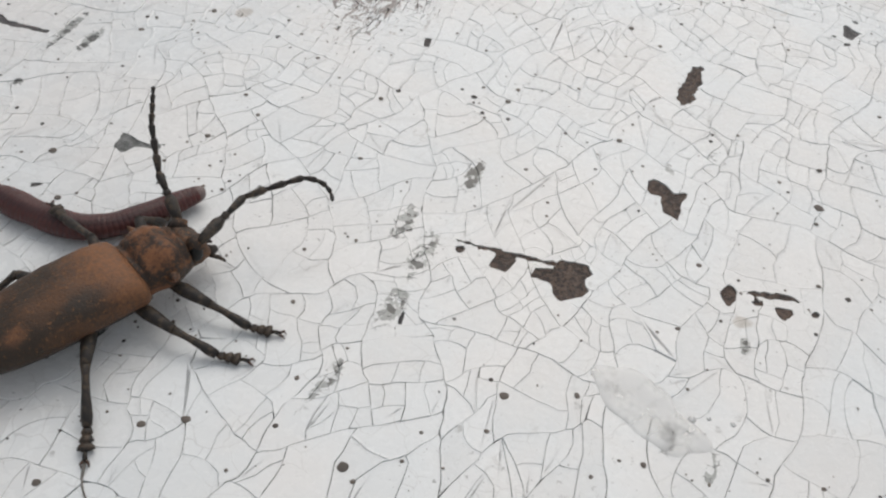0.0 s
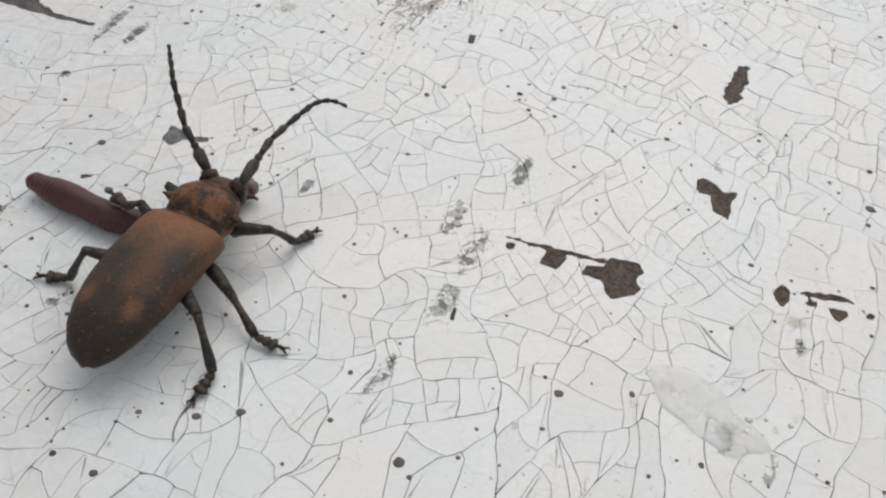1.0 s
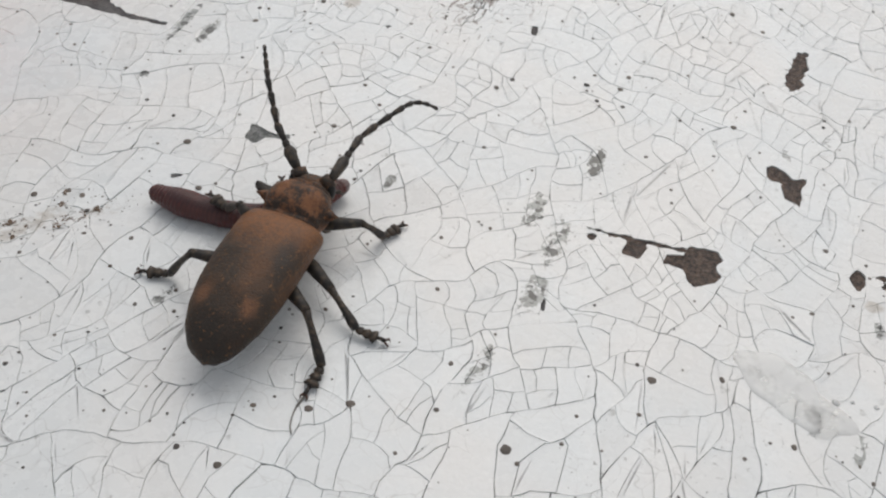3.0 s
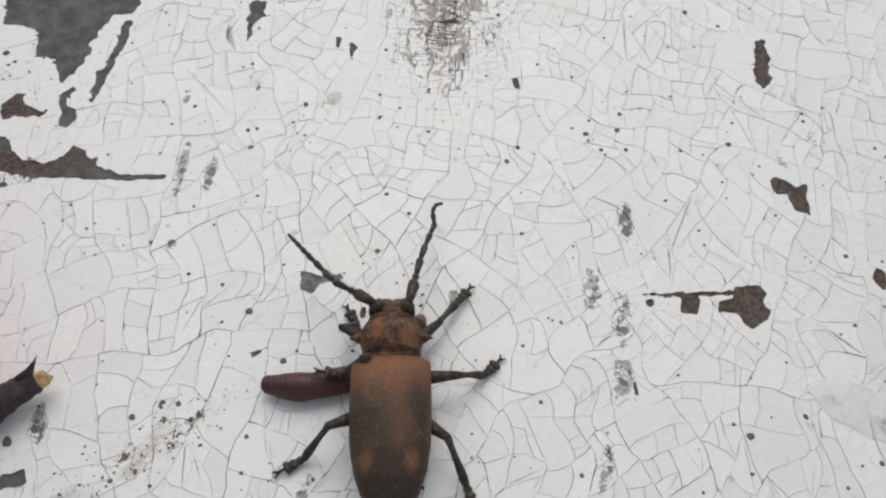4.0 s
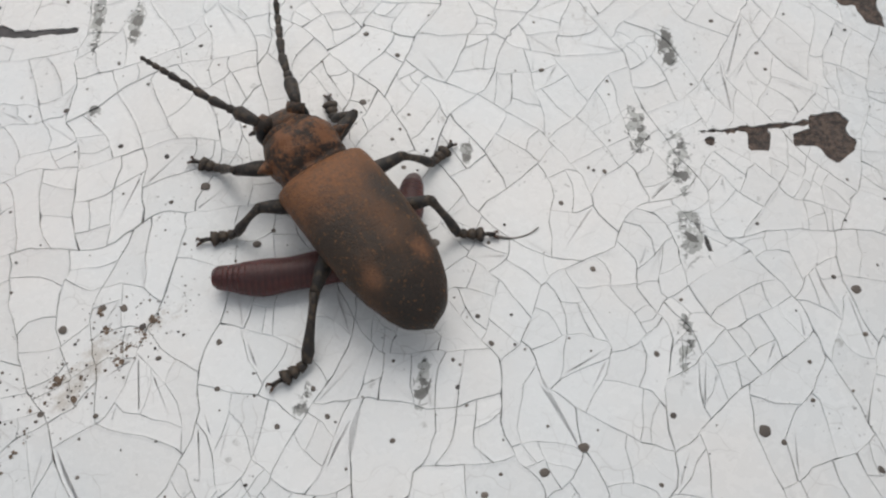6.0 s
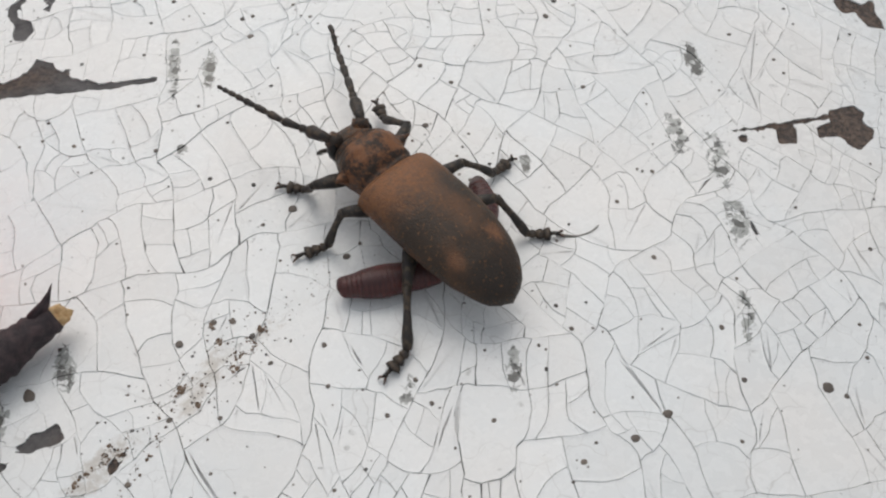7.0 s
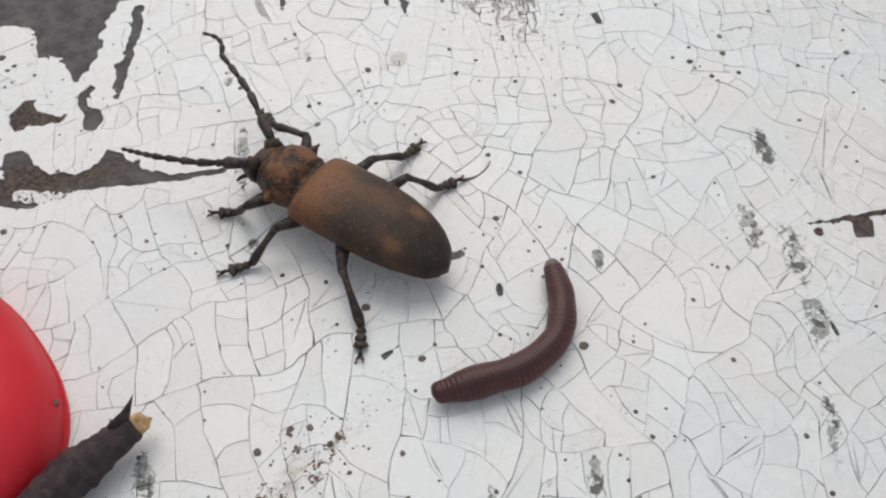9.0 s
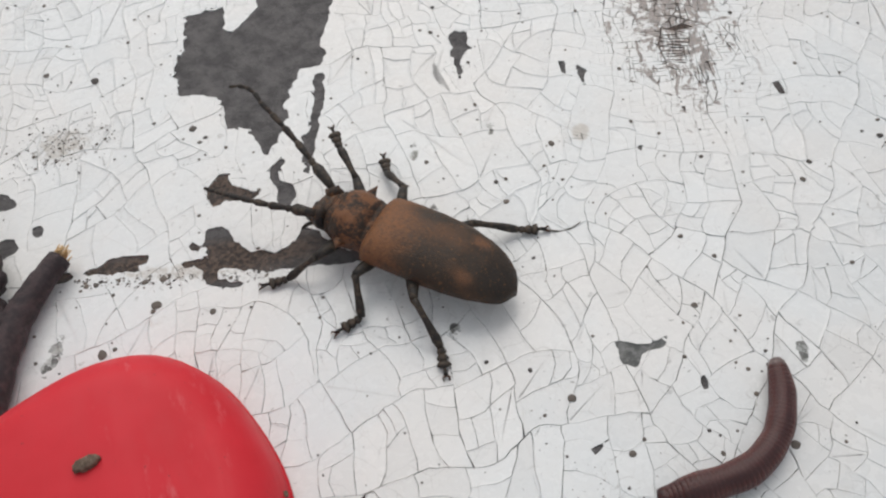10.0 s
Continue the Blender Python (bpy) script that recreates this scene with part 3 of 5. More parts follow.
        part("palp", bm, LEG, beetle)
    return beetle


def bone(name, length, radii, parent, material, flat=1.0, bow=0.0, seed=0.0):
    """A limb piece from the origin along +x."""
    bm = bmesh.new()
    k = len(radii) - 1
    tube(bm, [(length * i / k, 0, bow * math.sin(math.pi * i / k)) for i in range(k + 1)], radii, 10, 0.12, flat, seed)
    return part(name, bm, material, parent)


def build_foot(length, parent):
    """Four lobed joints and a pair of claws, from the origin along +x, on the ground side."""
    bm = bmesh.new()
    x = 0.0
    for w, l in ((0.58, 0.23), (0.72, 0.22), (0.88, 0.22)):
        l *= length
        tube(bm, [(x, 0, 0), (x + l * 0.45, 0, 0.02), (x + l * 0.85, 0, -0.02), (x + l * 1.05, 0, -0.1)], [w * 0.5, w * 0.8, w, w * 0.45], 8, 0.15, 0.62)
        x += l
    tube(bm, [(x, 0, 0), (x + 0.12 * length, 0, 0.18), (x + 0.28 * length, 0, 0.05)], [0.2, 0.2, 0.26], 8)
    foot = part("foot", bm, LEG, parent)
    x += 0.27 * length
    for s in (1, -1):
        bm = bmesh.new()
        tube(bm, [(x, s * 0.1, 0.05), (x + 0.35, s * 0.36, 0.14), (x + 0.6, s * 0.34, -0.22)], [0.16, 0.13, 0.04], 6)
        part("claw", bm, CLAW, foot)
    return foot


# legs: hip in body space, thigh, shin and foot lengths
LEGS = {
    "front_left": ((3.2, 2.0, 2.4), 4.4, 4.7, 3.4), "front_right": ((2.7, -2.0, 2.1), 5.2, 4.7, 3.4),
    "middle_left": ((-1.6, 2.2, 2.1), 4.7, 5.0, 3.6), "middle_right": ((-1.6, -2.2, 2.1), 5.6, 5.0, 3.4),
    "hind_left": ((-5.6, 2.0, 2.1), 5.8, 6.2, 3.6), "hind_right": ((-5.6, -2.0, 2.1), 5.8, 5.8, 3.6),
}
# where the knees stand in body space
KNEES = {"front_left": (4.0, 5.6, 3.4), "front_right": (3.9, -6.2, 2.7), "middle_left": (-0.4, 5.6, 4.2),
         "middle_right": (-2.2, -7.4, 4.5), "hind_left": (-7.6, 6.0, 4.3), "hind_right": (-8.6, -6.6, 4.3)}


def build_legs(beetle):
    made = {}
    for i, (key, (hip, thigh, shin, foot)) in enumerate(LEGS.items()):
        a = bone("thigh", thigh, [0.42, 0.64, 0.80, 0.76, 0.62, 0.50], beetle, LEG, 0.85, 0.15, i)
        b = bone("shin", shin, [0.5, 0.38, 0.37, 0.41, 0.48, 0.56, 0.44], beetle, LEG, 0.9, 0.12, i + 20)
        made[key] = (a, b, build_foot(foot, beetle))
        if key == "hind_right":
            bm = bmesh.new()
            tube(bm, smooth_path([(foot * 0.9, 0, -0.1), (foot + 1.6, -0.2, -0.2), (foot + 3.2, 0.2, 0.0), (foot + 4.2, 0.9, 0.3)], 5), [0.17 - 0.0075 * q for q in range(16)], 5)
            part("fibre", bm, FIBRE, made[key][2], "thin pale fibre stuck to the foot")
    return made


# joints of a feeler: three rows that bend against each other, each joint's length and half width
FEELER_ROWS = (((2.9, 0.74), (0.8, 0.48), (2.3, 0.50)), ((2.0, 0.46), (1.75, 0.42), (1.55, 0.39)), ((1.2, 0.36), (1.1, 0.33), (0.9, 0.30), (0.85, 0.24)))
FEELER_SIZE = {"left": (1.0, 1.0, 1.0), "right": (1.3, 1.3, 1.05)}


def build_antennae(beetle):
    """Three stretches of joints; the first joint of each stretch carries the rest."""
    made = {}
    for key, sizes in FEELER_SIZE.items():
        made[key] = []
        for r, row in enumerate(FEELER_ROWS):
            x, first = 0.0, None
            whole = sizes[r] * sum(l for l, w in row)
            curl = (0.0, -0.008, -0.24)[r] if key == "right" else 0.0
            for l, w in row:
                l *= sizes[r]
                bm = bmesh.new()
                tube(bm, [(q, curl * q * (q - whole), h) for q, h in ((x - 0.05, 0), (x + l * 0.3, 0.02), (x + l * 0.8, 0.02), (x + l, 0))],
                     [w * 0.55, w * 0.78, w, w * 0.6], 9, 0.12, seed=x + r)
                joint = part("antenna" if first is None and r == 0 else "antenna_joint", bm, LEG, first or beetle)
                first = first or joint
                x += l * 0.98
            made[key].append(first)
    return made


# ---- earthworm ----
WORM_RINGS = 46


def build_worm():
    worm = tagged(new("earthworm"), "short piece of moist reddish-brown earthworm lying on the paint", "worm")
    rings = []
    for i in range(WORM_RINGS):
        u = i / (WORM_RINGS - 1)
        r = 1.68 * min(1.0, 0.72 + 3.0 * u, 0.66 + 2.4 * (1 - u)) * (0.94 + 0.07 * math.sin(u * 6)) * (1 + 0.10 * noise.noise(Vector((i * 0.2, 4, 1))))
        l = 0.52
        bm = bmesh.new()
        if i in (0, WORM_RINGS - 1):
            d = 1 if i == 0 else -1
            tube(bm, [(d * l, 0, 0), (0, 0, 0), (-d * 0.45, 0, 0), (-d * 0.7, 0, -0.05), (-d * 0.75, 0, -0.1)], [r * 0.98, r, r * 0.96, r * 0.78, r * 0.4] if d == 1 else [r * 0.98, r, r * 0.84, r * 0.66, r * 0.35], 18, 0.12, 0.85, i)
            rings.append(part("end_ring", bm, WORM if d == 1 else WORM_TIP, worm, "blunt torn end of the worm" if d == 1 else "greyish tip of the worm"))
            continue
        tube(bm, [(-l, 0, 0), (-l * 0.55, 0, 0), (-l * 0.2, 0, 0), (l * 0.2, 0, 0), (l * 0.55, 0, 0), (l, 0, 0)], [r * 0.93, r * 0.988, r, r, r * 0.988, r * 0.93], 18, 0.02, 0.85, i * 0.23)
        rings.append(part("body_ring", bm, WORM, worm))
    return worm, rings


# ---- painted surface ----
# bare places: a rough outline each, in millimetres
def blob(cx, cy, rx, ry, deg=0.0, rough=0.35, freq=0.5, power=2.6):
    c, s = math.cos(radians(deg)), math.sin(radians(deg))

    def f(x, y):
        u, v = ((x - cx) * c + (y - cy) * s) / rx, (-(x - cx) * s + (y - cy) * c) / ry
        return 1 - (abs(u) ** power + abs(v) ** power) ** (1 / power) + rough * 2 * noise.noise(Vector((x * freq, y * freq, cx)))
    return (cx, cy, max(rx, ry) * (1.3 + rough), 0.5), f


def strip(x0, y0, x1, y1, w, rough=0.5, freq=0.45):
    mx, my, l = (x0 + x1) / 2, (y0 + y1) / 2, math.hypot(x1 - x0, y1 - y0) / 2
    return blob(mx, my, l, w, math.degrees(math.atan2(y1 - y0, x1 - x0)), rough, freq)


def outline(*corners, rough=0.16, freq=0.9):
    """A bare place with straight torn sides: how far a point lies inside it, in millimetres, with a ragged edge."""
    n = len(corners)
    cx, cy = sum(p[0] for p in corners) / n, sum(p[1] for p in corners) / n
    reach = max(math.hypot(p[0] - cx, p[1] - cy) for p in corners) + 1.0

    def f(x, y):
        near, inside = 1e9, False
        for i in range(n):
            (ax, ay), (bx, by) = corners[i - 1], corners[i]
            dx, dy = bx - ax, by - ay
            t = ((x - ax) * dx + (y - ay) * dy) / (dx * dx + dy * dy)
            t = 0.0 if t < 0 else 1.0 if t > 1 else t
            near = min(near, (x - ax - t * dx) ** 2 + (y - ay - t * dy) ** 2)
            if (ay > y) != (by > y) and x < ax + (y - ay) * dx / dy:
                inside = not inside
        d = math.sqrt(near)
        return (d if inside else -d) + 2 * rough * noise.noise(Vector((x * freq, y * freq, cx))) + rough * noise.noise(Vector((x * 3.1, y * 3.1, cy)))
    return (cx, cy, reach, 4 * rough), f


BARE = [
    # large grey patch
    outline((-48.9, 81.4), (-51.0, 80.1), (-55.5, 80.8), (-57.7, 73.1), (-60.1, 69.2), (-59.5, 64.8), (-54.9, 62.5), (-54.9, 55.8), (-52.5, 55.0), (-51.6, 49.7),
            (-50.1, 50.4), (-47.8, 54.0), (-46.5, 58.0), (-43.1, 62.7), (-39.3, 62.6), (-38.5, 67.2), (-34.2, 74.6), (-29.0, 84.0), (-34.0, 94.0), (-46.4, 92.0), rough=0.3),
    outline((-41.5, 61.1), (-40.0, 60.8), (-41.8, 55.4), (-43.6, 51.9), (-45.4, 48.0), (-47.1, 44.4), (-47.7, 45.0), (-46.2, 49.5), (-44.0, 53.9), (-42.5, 57.5)),
    outline((-50.0, 48.9), (-49.3, 47.6), (-50.8, 46.1), (-51.0, 44.9), (-49.5, 43.6), (-49.8, 41.7), (-50.9, 40.3), (-52.2, 41.1), (-51.8, 43.6), (-52.0, 46.0), (-51.2, 47.7)),
    outline((-46.4, 51.4), (-44.6, 50.4), (-45.4, 48.3), (-46.6, 46.4), (-47.6, 46.5), (-46.6, 48.8)),
    outline((-60.4, 47.0), (-58.2, 48.8), (-56.8, 48.5), (-56.8, 47.0), (-55.1, 45.0), (-54.1, 44.2), (-55.0, 43.7), (-58.5, 44.4), (-60.1, 44.1), rough=0.3),
    # long split
    outline((-77.1, 40.6), (-75.9, 41.1), (-74.6, 40.7), (-73.5, 41.8), (-69.3, 40.3), (-68.5, 38.9), (-70.3, 39.1), (-70.9, 38.1), (-73.4, 39.4), (-75.6, 39.8)),
    outline((-66.3, 37.7), (-62.2, 37.1), (-61.7, 41.2), (-59.6, 40.7), (-58.5, 37.6), (-57.3, 35.6), (-55.5, 35.4), (-54.9, 33.9), (-55.8, 31.9), (-58.4, 33.4),
            (-61.5, 35.2), (-62.2, 33.1), (-63.8, 33.9), (-63.3, 35.4), (-65.1, 36.5), rough=0.15),
    outline((-56.0, 34.3), (-52.8, 34.4), (-50.3, 36.5), (-48.8, 35.5), (-48.4, 33.3), (-46.9, 34.0), (-47.3, 32.2), (-44.3, 29.8), (-38.1, 28.2), (-38.0, 27.4), (-43.0, 28.2),
            (-49.0, 30.1), (-55.8, 32.2), rough=0.15),
    outline((-63.9, 33.7), (-62.5, 33.5), (-59.2, 31.9), (-59.2, 31.1), (-61.5, 31.9), (-63.6, 33.0)), outline((-64.2, 39.5), (-63.5, 39.8), (-62.3, 38.4), (-63.8, 38.4), rough=0.08),
    strip(-90, 57, -83, 55, 1.2), strip(-91, 47, -83, 49, 1.2), strip(-80.5, 41.5, -78.0, 40.2, 0.6),
    # single chips
    outline((-21.1, 60.4), (-19.0, 61.2), (-19.6, 56.6), (-21.4, 55.3), (-23.2, 52.0), (-22.9, 55.9), rough=0.3), outline((14.7, 35.3), (15.4, 33.8), (14.9, 30.8), (14.2, 32.2), rough=0.06),
    outline((-7.2, 31.6), (-6.1, 31.4), (-7.0, 30.5), rough=0.06), outline((-7.6, 48.0), (-6.9, 46.4), (-8.3, 43.5), (-8.7, 44.7), rough=0.1), outline((-9.5, 49.6), (-8.8, 49.0), (-9.7, 46.7), (-10.1, 47.3), rough=0.08),
    outline((-22.7, 7.6), (-19.8, 6.0), (-16.9, 6.0), (-18.1, 5.1), (-20.5, 4.8), (-22.1, 3.8), (-23.3, 4.8), (-22.7, 6.3), rough=0.18),
    outline((-30.8, -2.6), (-28.2, -2.2), (-29.4, -2.9), (-30.7, -3.5), rough=0.06), blob(-16.2, -0.6, 0.4, 0.8, -20, 0.2),
    outline((54.6, 32.3), (56.1, 32.0), (54.7, 27.6), (53.2, 23.7), (51.1, 22.4), (50.7, 24.7), (52.6, 28.4), rough=0.25),
    outline((43.9, 6.1), (44.9, 6.6), (46.2, 5.5), (46.9, 4.2), (48.8, 4.4), (48.5, 3.5), (47.8, 2.8), (46.6, -1.0), (45.0, 0.5), (44.9, 2.1), (45.3, 3.5), (43.9, 3.4), (43.5, 4.3), rough=0.06),
    # pendant-shaped chip
    outline((31.2, -8.7), (34.6, -9.4), (34.9, -10.8), (34.1, -11.9), (34.4, -13.2), (33.4, -14.2), (30.8, -15.1), (30.1, -14.3), (29.9, -12.8), (27.6, -11.5), (28.8, -10.1), (30.4, -10.3), rough=0.12),
    outline((18.2, -6.2), (19.5, -6.8), (21.4, -7.3), (25.4, -8.1), (29.1, -9.0), (31.1, -9.2), (30.4, -10.0), (28.8, -9.5), (25.6, -8.8), (22.3, -8.1), (19.3, -7.1), rough=0.12),
    outline((24.1, -8.4), (26.0, -8.2), (26.3, -9.4), (24.9, -11.4), (23.0, -10.7), (23.5, -9.5), rough=0.08), outline((19.2, -7.8), (20.1, -7.7), (20.5, -8.3), (19.6, -9.0), (19.1, -8.4), rough=0.08),
    outline((14.1, -16.8), (13.9, -17.9), (13.4, -20.6), (12.8, -20.6), (13.3, -18.8), (13.7, -17.3), rough=0.08),
    # small row
    outline((49.5, -12.3), (51.1, -10.7), (51.8, -12.0), (51.3, -13.2), (50.2, -14.2), (49.6, -13.2), rough=0.1), outline((51.2, -11.9), (53.9, -11.6), (56.9, -11.7), (58.3, -11.8), (58.8, -12.9), (57.2, -12.9), (54.1, -12.4), rough=0.15),
    outline((53.0, -13.1), (54.4, -13.0), (54.5, -13.9), (53.3, -13.7), rough=0.08), outline((55.5, -13.8), (57.3, -14.0), (57.7, -14.4), (56.3, -16.0), (55.5, -15.3), rough=0.1), outline((59.6, -14.5), (60.8, -13.7), (60.8, -14.7), (59.7, -15.4), rough=0.08),
    # low corner
    outline((-61.4, -11.4), (-59.0, -10.9), (-57.2, -10.9), (-57.4, -12.6), (-59.6, -12.7), (-61.0, -12.3), rough=0.15), blob(-66, -13.5, 3.5, 0.9, 15, 0.4, 0.6), blob(-53.5, -16.6, 1.6, 0.6, 25, 0.5, 0.7),
    blob(70, 62, 4, 1.2, 40, 0.5), blob(82, 45, 3, 1.2, 60, 0.5),
]


GRAIN = radians(70)   # way of the board's grain, which the long cracks follow


def grained(x, y):
    """Place along and across the grain."""
    c, s = math.cos(GRAIN), math.sin(GRAIN)
    return x * c + y * s, -x * s + y * c


def from_grain(u, v):
    c, s = math.cos(GRAIN), math.sin(GRAIN)
    return u * c - v * s, u * s + v * c


GRIME_U, GRIME_V = grained(9.5, 52.0)
ISLAND = outline((-48.5, 86.0), (-50.9, 75.6), (-50.1, 74.3), (-47.3, 76.1), (-45.3, 77.9), (-44.0, 84.0), rough=0.2)


def grime_gap(x, y):
    """Half the width of the dirty gaps between the small flakes of that zone."""
    u, v = grained(x, y)
    m = max(0.0, 1 - math.hypot((u - GRIME_U) / 27, (v - GRIME_V) / 13))
    band = noise.noise(Vector((u * 0.10, v * 0.45, 2.0)))
    fine = noise.noise(Vector((x * 0.8, y * 0.8, 7.0)))
    return max(0.006, 0.17 * m * (0.3 + 1.2 * band + 0.9 * fine))


def grime_chips(x, y):
    """Fine brown chips, short dashes along and across the grain, in one zone."""
    u, v = grained(x, y)
    m = 1 - math.hypot((u - GRIME_U) / 27, (v - GRIME_V) / 11)
    if m <= 0:
        return -1
    core = max(0.0, 1 - abs(v - GRIME_V) / 4.5)
    lengthways = noise.noise(Vector((u * 0.30, v * 1.5, 5.0)))
    across = noise.noise(Vector((u * 1.5, v * 0.40, 9.0)))
    fine = noise.noise(Vector((u * 2.4, v * 2.4, 3.0)))
    return max(lengthways, across * 0.9) + 0.35 * fine + 0.22 * m + 0.26 * core * m - 0.60


X0, X1, Y0, Y1 = -95.0, 130.0, -110.0, 130.0   # stretch of loose flakes, along and across the grain


def bareness(x, y):
    """Above zero where the paint has come off."""
    best = grime_chips(x, y)
    u, v = grained(x, y)
    u, v = u + 0.35 * noise.noise(Vector((x * 0.9, y * 0.9, 2.0))), v + 0.35 * noise.noise(Vector((x * 0.9, y * 0.9, 5.0)))
    steps = 0.22 * noise.cell(Vector((u * 0.62, v * 0.85, 4.0))) + 0.16 * noise.cell(Vector((u * 1.5, v * 1.9, 9.0))) + 0.12 * noise.noise(Vector((x * 3.0, y * 3.0, 8.0)))
    for (cx, cy, r, torn), f in BARE:
        if abs(x - cx) < r and abs(y - cy) < r:
            best = max(best, f(x, y) + steps * torn)
    if abs(x + 48) < 8 and abs(y - 80) < 9:
        best = min(best, -ISLAND[1](x, y))
    return best


def is_bare(x, y):
    return bareness(x, y) > 0


def painted_rest(poly):
    """What is left of a crumb of paint at the border of a bare place; None where nothing is left."""
    pts = []
    for a, b in zip(poly, poly[1:] + poly[:1]):
        k = max(1, int(math.hypot(b[0] - a[0], b[1] - a[1]) / 0.3))
        pts += [(a[0] + (b[0] - a[0]) * i / k, a[1] + (b[1] - a[1]) * i / k) for i in range(k)]
    f = [bareness(*p) for p in pts]
    if max(f) <= 0:
        return poly
    if min(f) > 0:
        return None
    m = len(pts)
    cuts = sum((f[i] > 0) != (f[(i + 1) % m] > 0) for i in range(m))
    if cuts != 2:
        return poly if sum(v > 0 for v in f) < m / 2 else None
    out = []
    for i in range(m):
        a, b, u, v = pts[i], pts[(i + 1) % m], f[i], f[(i + 1) % m]
        if u <= 0:
            out.append(a)
        if (u > 0) != (v > 0):
            t = u / (u - v)
            out.append((a[0] + t * (b[0] - a[0]), a[1] + t * (b[1] - a[1])))
    return out if len(out) > 2 else None


def near_bare(x, y, pad):
    for (cx, cy, r, torn), f in BARE:
        if math.hypot(x - cx, y - cy) < r + pad:
            return True
    return math.hypot(x - 9.5, y - 52) < 24 + pad


def warp(p):
    """Bends the straight cuts of the crack pattern; from grain space to the board."""
    x, y = p[0] * STRETCH, p[1]
    edge = max(0.0, min(1.0, (x - X0) / 8, (X1 - x) / 8, (y - Y0) / 8, (Y1 - y) / 8))
    a = Vector((x * 0.045, y * 0.045, 0.3))
    b = Vector((x * 0.14, y * 0.14, 4.1))
    c = Vector((x * 0.8, y * 0.8, 8.7))
    d = Vector((x * 2.7, y * 2.7, 1.9))
    u = x + edge * (0.07 * noise.noise(d) + 3.0 * noise.noise(a) + 2.0 * noise.noise(b) + 0.3 * noise.noise(c))
    v = y + edge * (0.07 * noise.noise(d + Vector((5, 2, 0))) + 3.0 * noise.noise(a + Vector((31, 7, 0))) + 2.0 * noise.noise(b + Vector((13, 5, 0))) + 0.3 * noise.noise(c + Vector((3, 9, 0))))
    return from_grain(u, v)


def area(poly):
    return 0.5 * abs(sum(a[0] * b[1] - b[0] * a[1] for a, b in zip(poly, poly[1:] + poly[:1])))


def cut(poly, rng, level, tries=8, bow=(0.9, 3.0), stray=0.3):
    """Cuts a cell in two along an arc. Paint tears into compact flakes and a new crack meets the old ones squarely, so such halves win; the first long cuts follow the grain."""
    pts = np.array([p[:2] for p in poly])
    mid, whole = pts.mean(axis=0), area(poly)
    size = math.sqrt(whole)
    best = None
    for _ in range(tries * 4):
        if level <= 5:
            ang = (0.0 if level % 2 else math.pi / 2) + rng.gauss(0, stray) + (math.pi if rng.random() < 0.5 else 0.0)
        else:
            ang = rng.choice((0.0, math.pi / 2, math.pi, 1.5 * math.pi)) + rng.gauss(0, 0.6)
        way = np.array((math.cos(ang), math.sin(ang)))
        bend = size * rng.uniform(*bow) * (2.0 if level <= 5 else 1.0)
        hub = mid + way * (rng.uniform(-0.2, 0.2) * size + bend)
        d = np.hypot(*(pts - hub).T) - bend
        nxt = np.roll(d, -1)
        hits = np.nonzero((d < 0) != (nxt < 0))[0]
        if len(hits) != 2:
            continue
        ends, slant = [], 0.0
        for i in hits:
            t = d[i] / (d[i] - nxt[i])
            side = pts[(i + 1) % len(pts)] - pts[i]
            ends.append(pts[i] + t * side)
            spoke = ends[-1] - hub
            slant = max(slant, 1 - abs(float(spoke @ side)) / (math.hypot(*spoke) * math.hypot(*side) + 1e-9) if level > 5 else 0.0)
        i, j = hits
        round_min, share = 1.0, 1.0
        for ring in (np.vstack((ends[0], pts[i + 1:j + 1], ends[1])), np.vstack((ends[1], pts[j + 1:], pts[:i + 1], ends[0]))):
            other = np.roll(ring, -1, axis=0)
            inner = 0.5 * abs(float(np.sum(ring[:, 0] * other[:, 1] - other[:, 0] * ring[:, 1])))
            around = float(np.sum(np.hypot(*(other - ring).T)))
            round_min, share = min(round_min, 4 * math.pi * inner / around ** 2), min(share, inner / whole)
        score = -round_min * rng.uniform(0.9, 1.1) * min(1.0, share / 0.3) * (1 - 0.8 * max(0.0, slant - 0.04)) * (1.0 if round_min > 0.42 or level <= 5 else 0.15)
        if best is None or score < best[0]:
            best = (score, hits, ends, hub)
        tries -= 1
        if tries == 0:
            break
    if best is None:
        return [poly]
    _, (i, j), (a, b), hub = best
    t0, t1 = math.atan2(*(a - hub)[::-1]), math.atan2(*(b - hub)[::-1])
    turn = (t1 - t0 + math.pi) % (2 * math.pi) - math.pi
    r0, r1 = math.dist(a, hub), math.dist(b, hub)
    steps = max(1, int(abs(turn) * r0 / 0.9))
    arc = [(hub[0] + (r0 + (r1 - r0) * k / steps) * math.cos(t0 + turn * k / steps), hub[1] + (r0 + (r1 - r0) * k / steps) * math.sin(t0 + turn * k / steps)) for k in range(steps + 1)]
    one = [(*p, level) for p in arc[:-1]] + [(*arc[-1], poly[j][2])] + poly[j + 1:] + poly[:i + 1]
    two = [(*p, level) for p in arc[:0:-1]] + [(*arc[0], poly[i][2])] + poly[i + 1:j + 1]
    if min(area(one), area(two)) < 0.2 * whole:
        return [poly]
    return [one, two]


STRETCH = 1.4   # flakes are longer along the grain


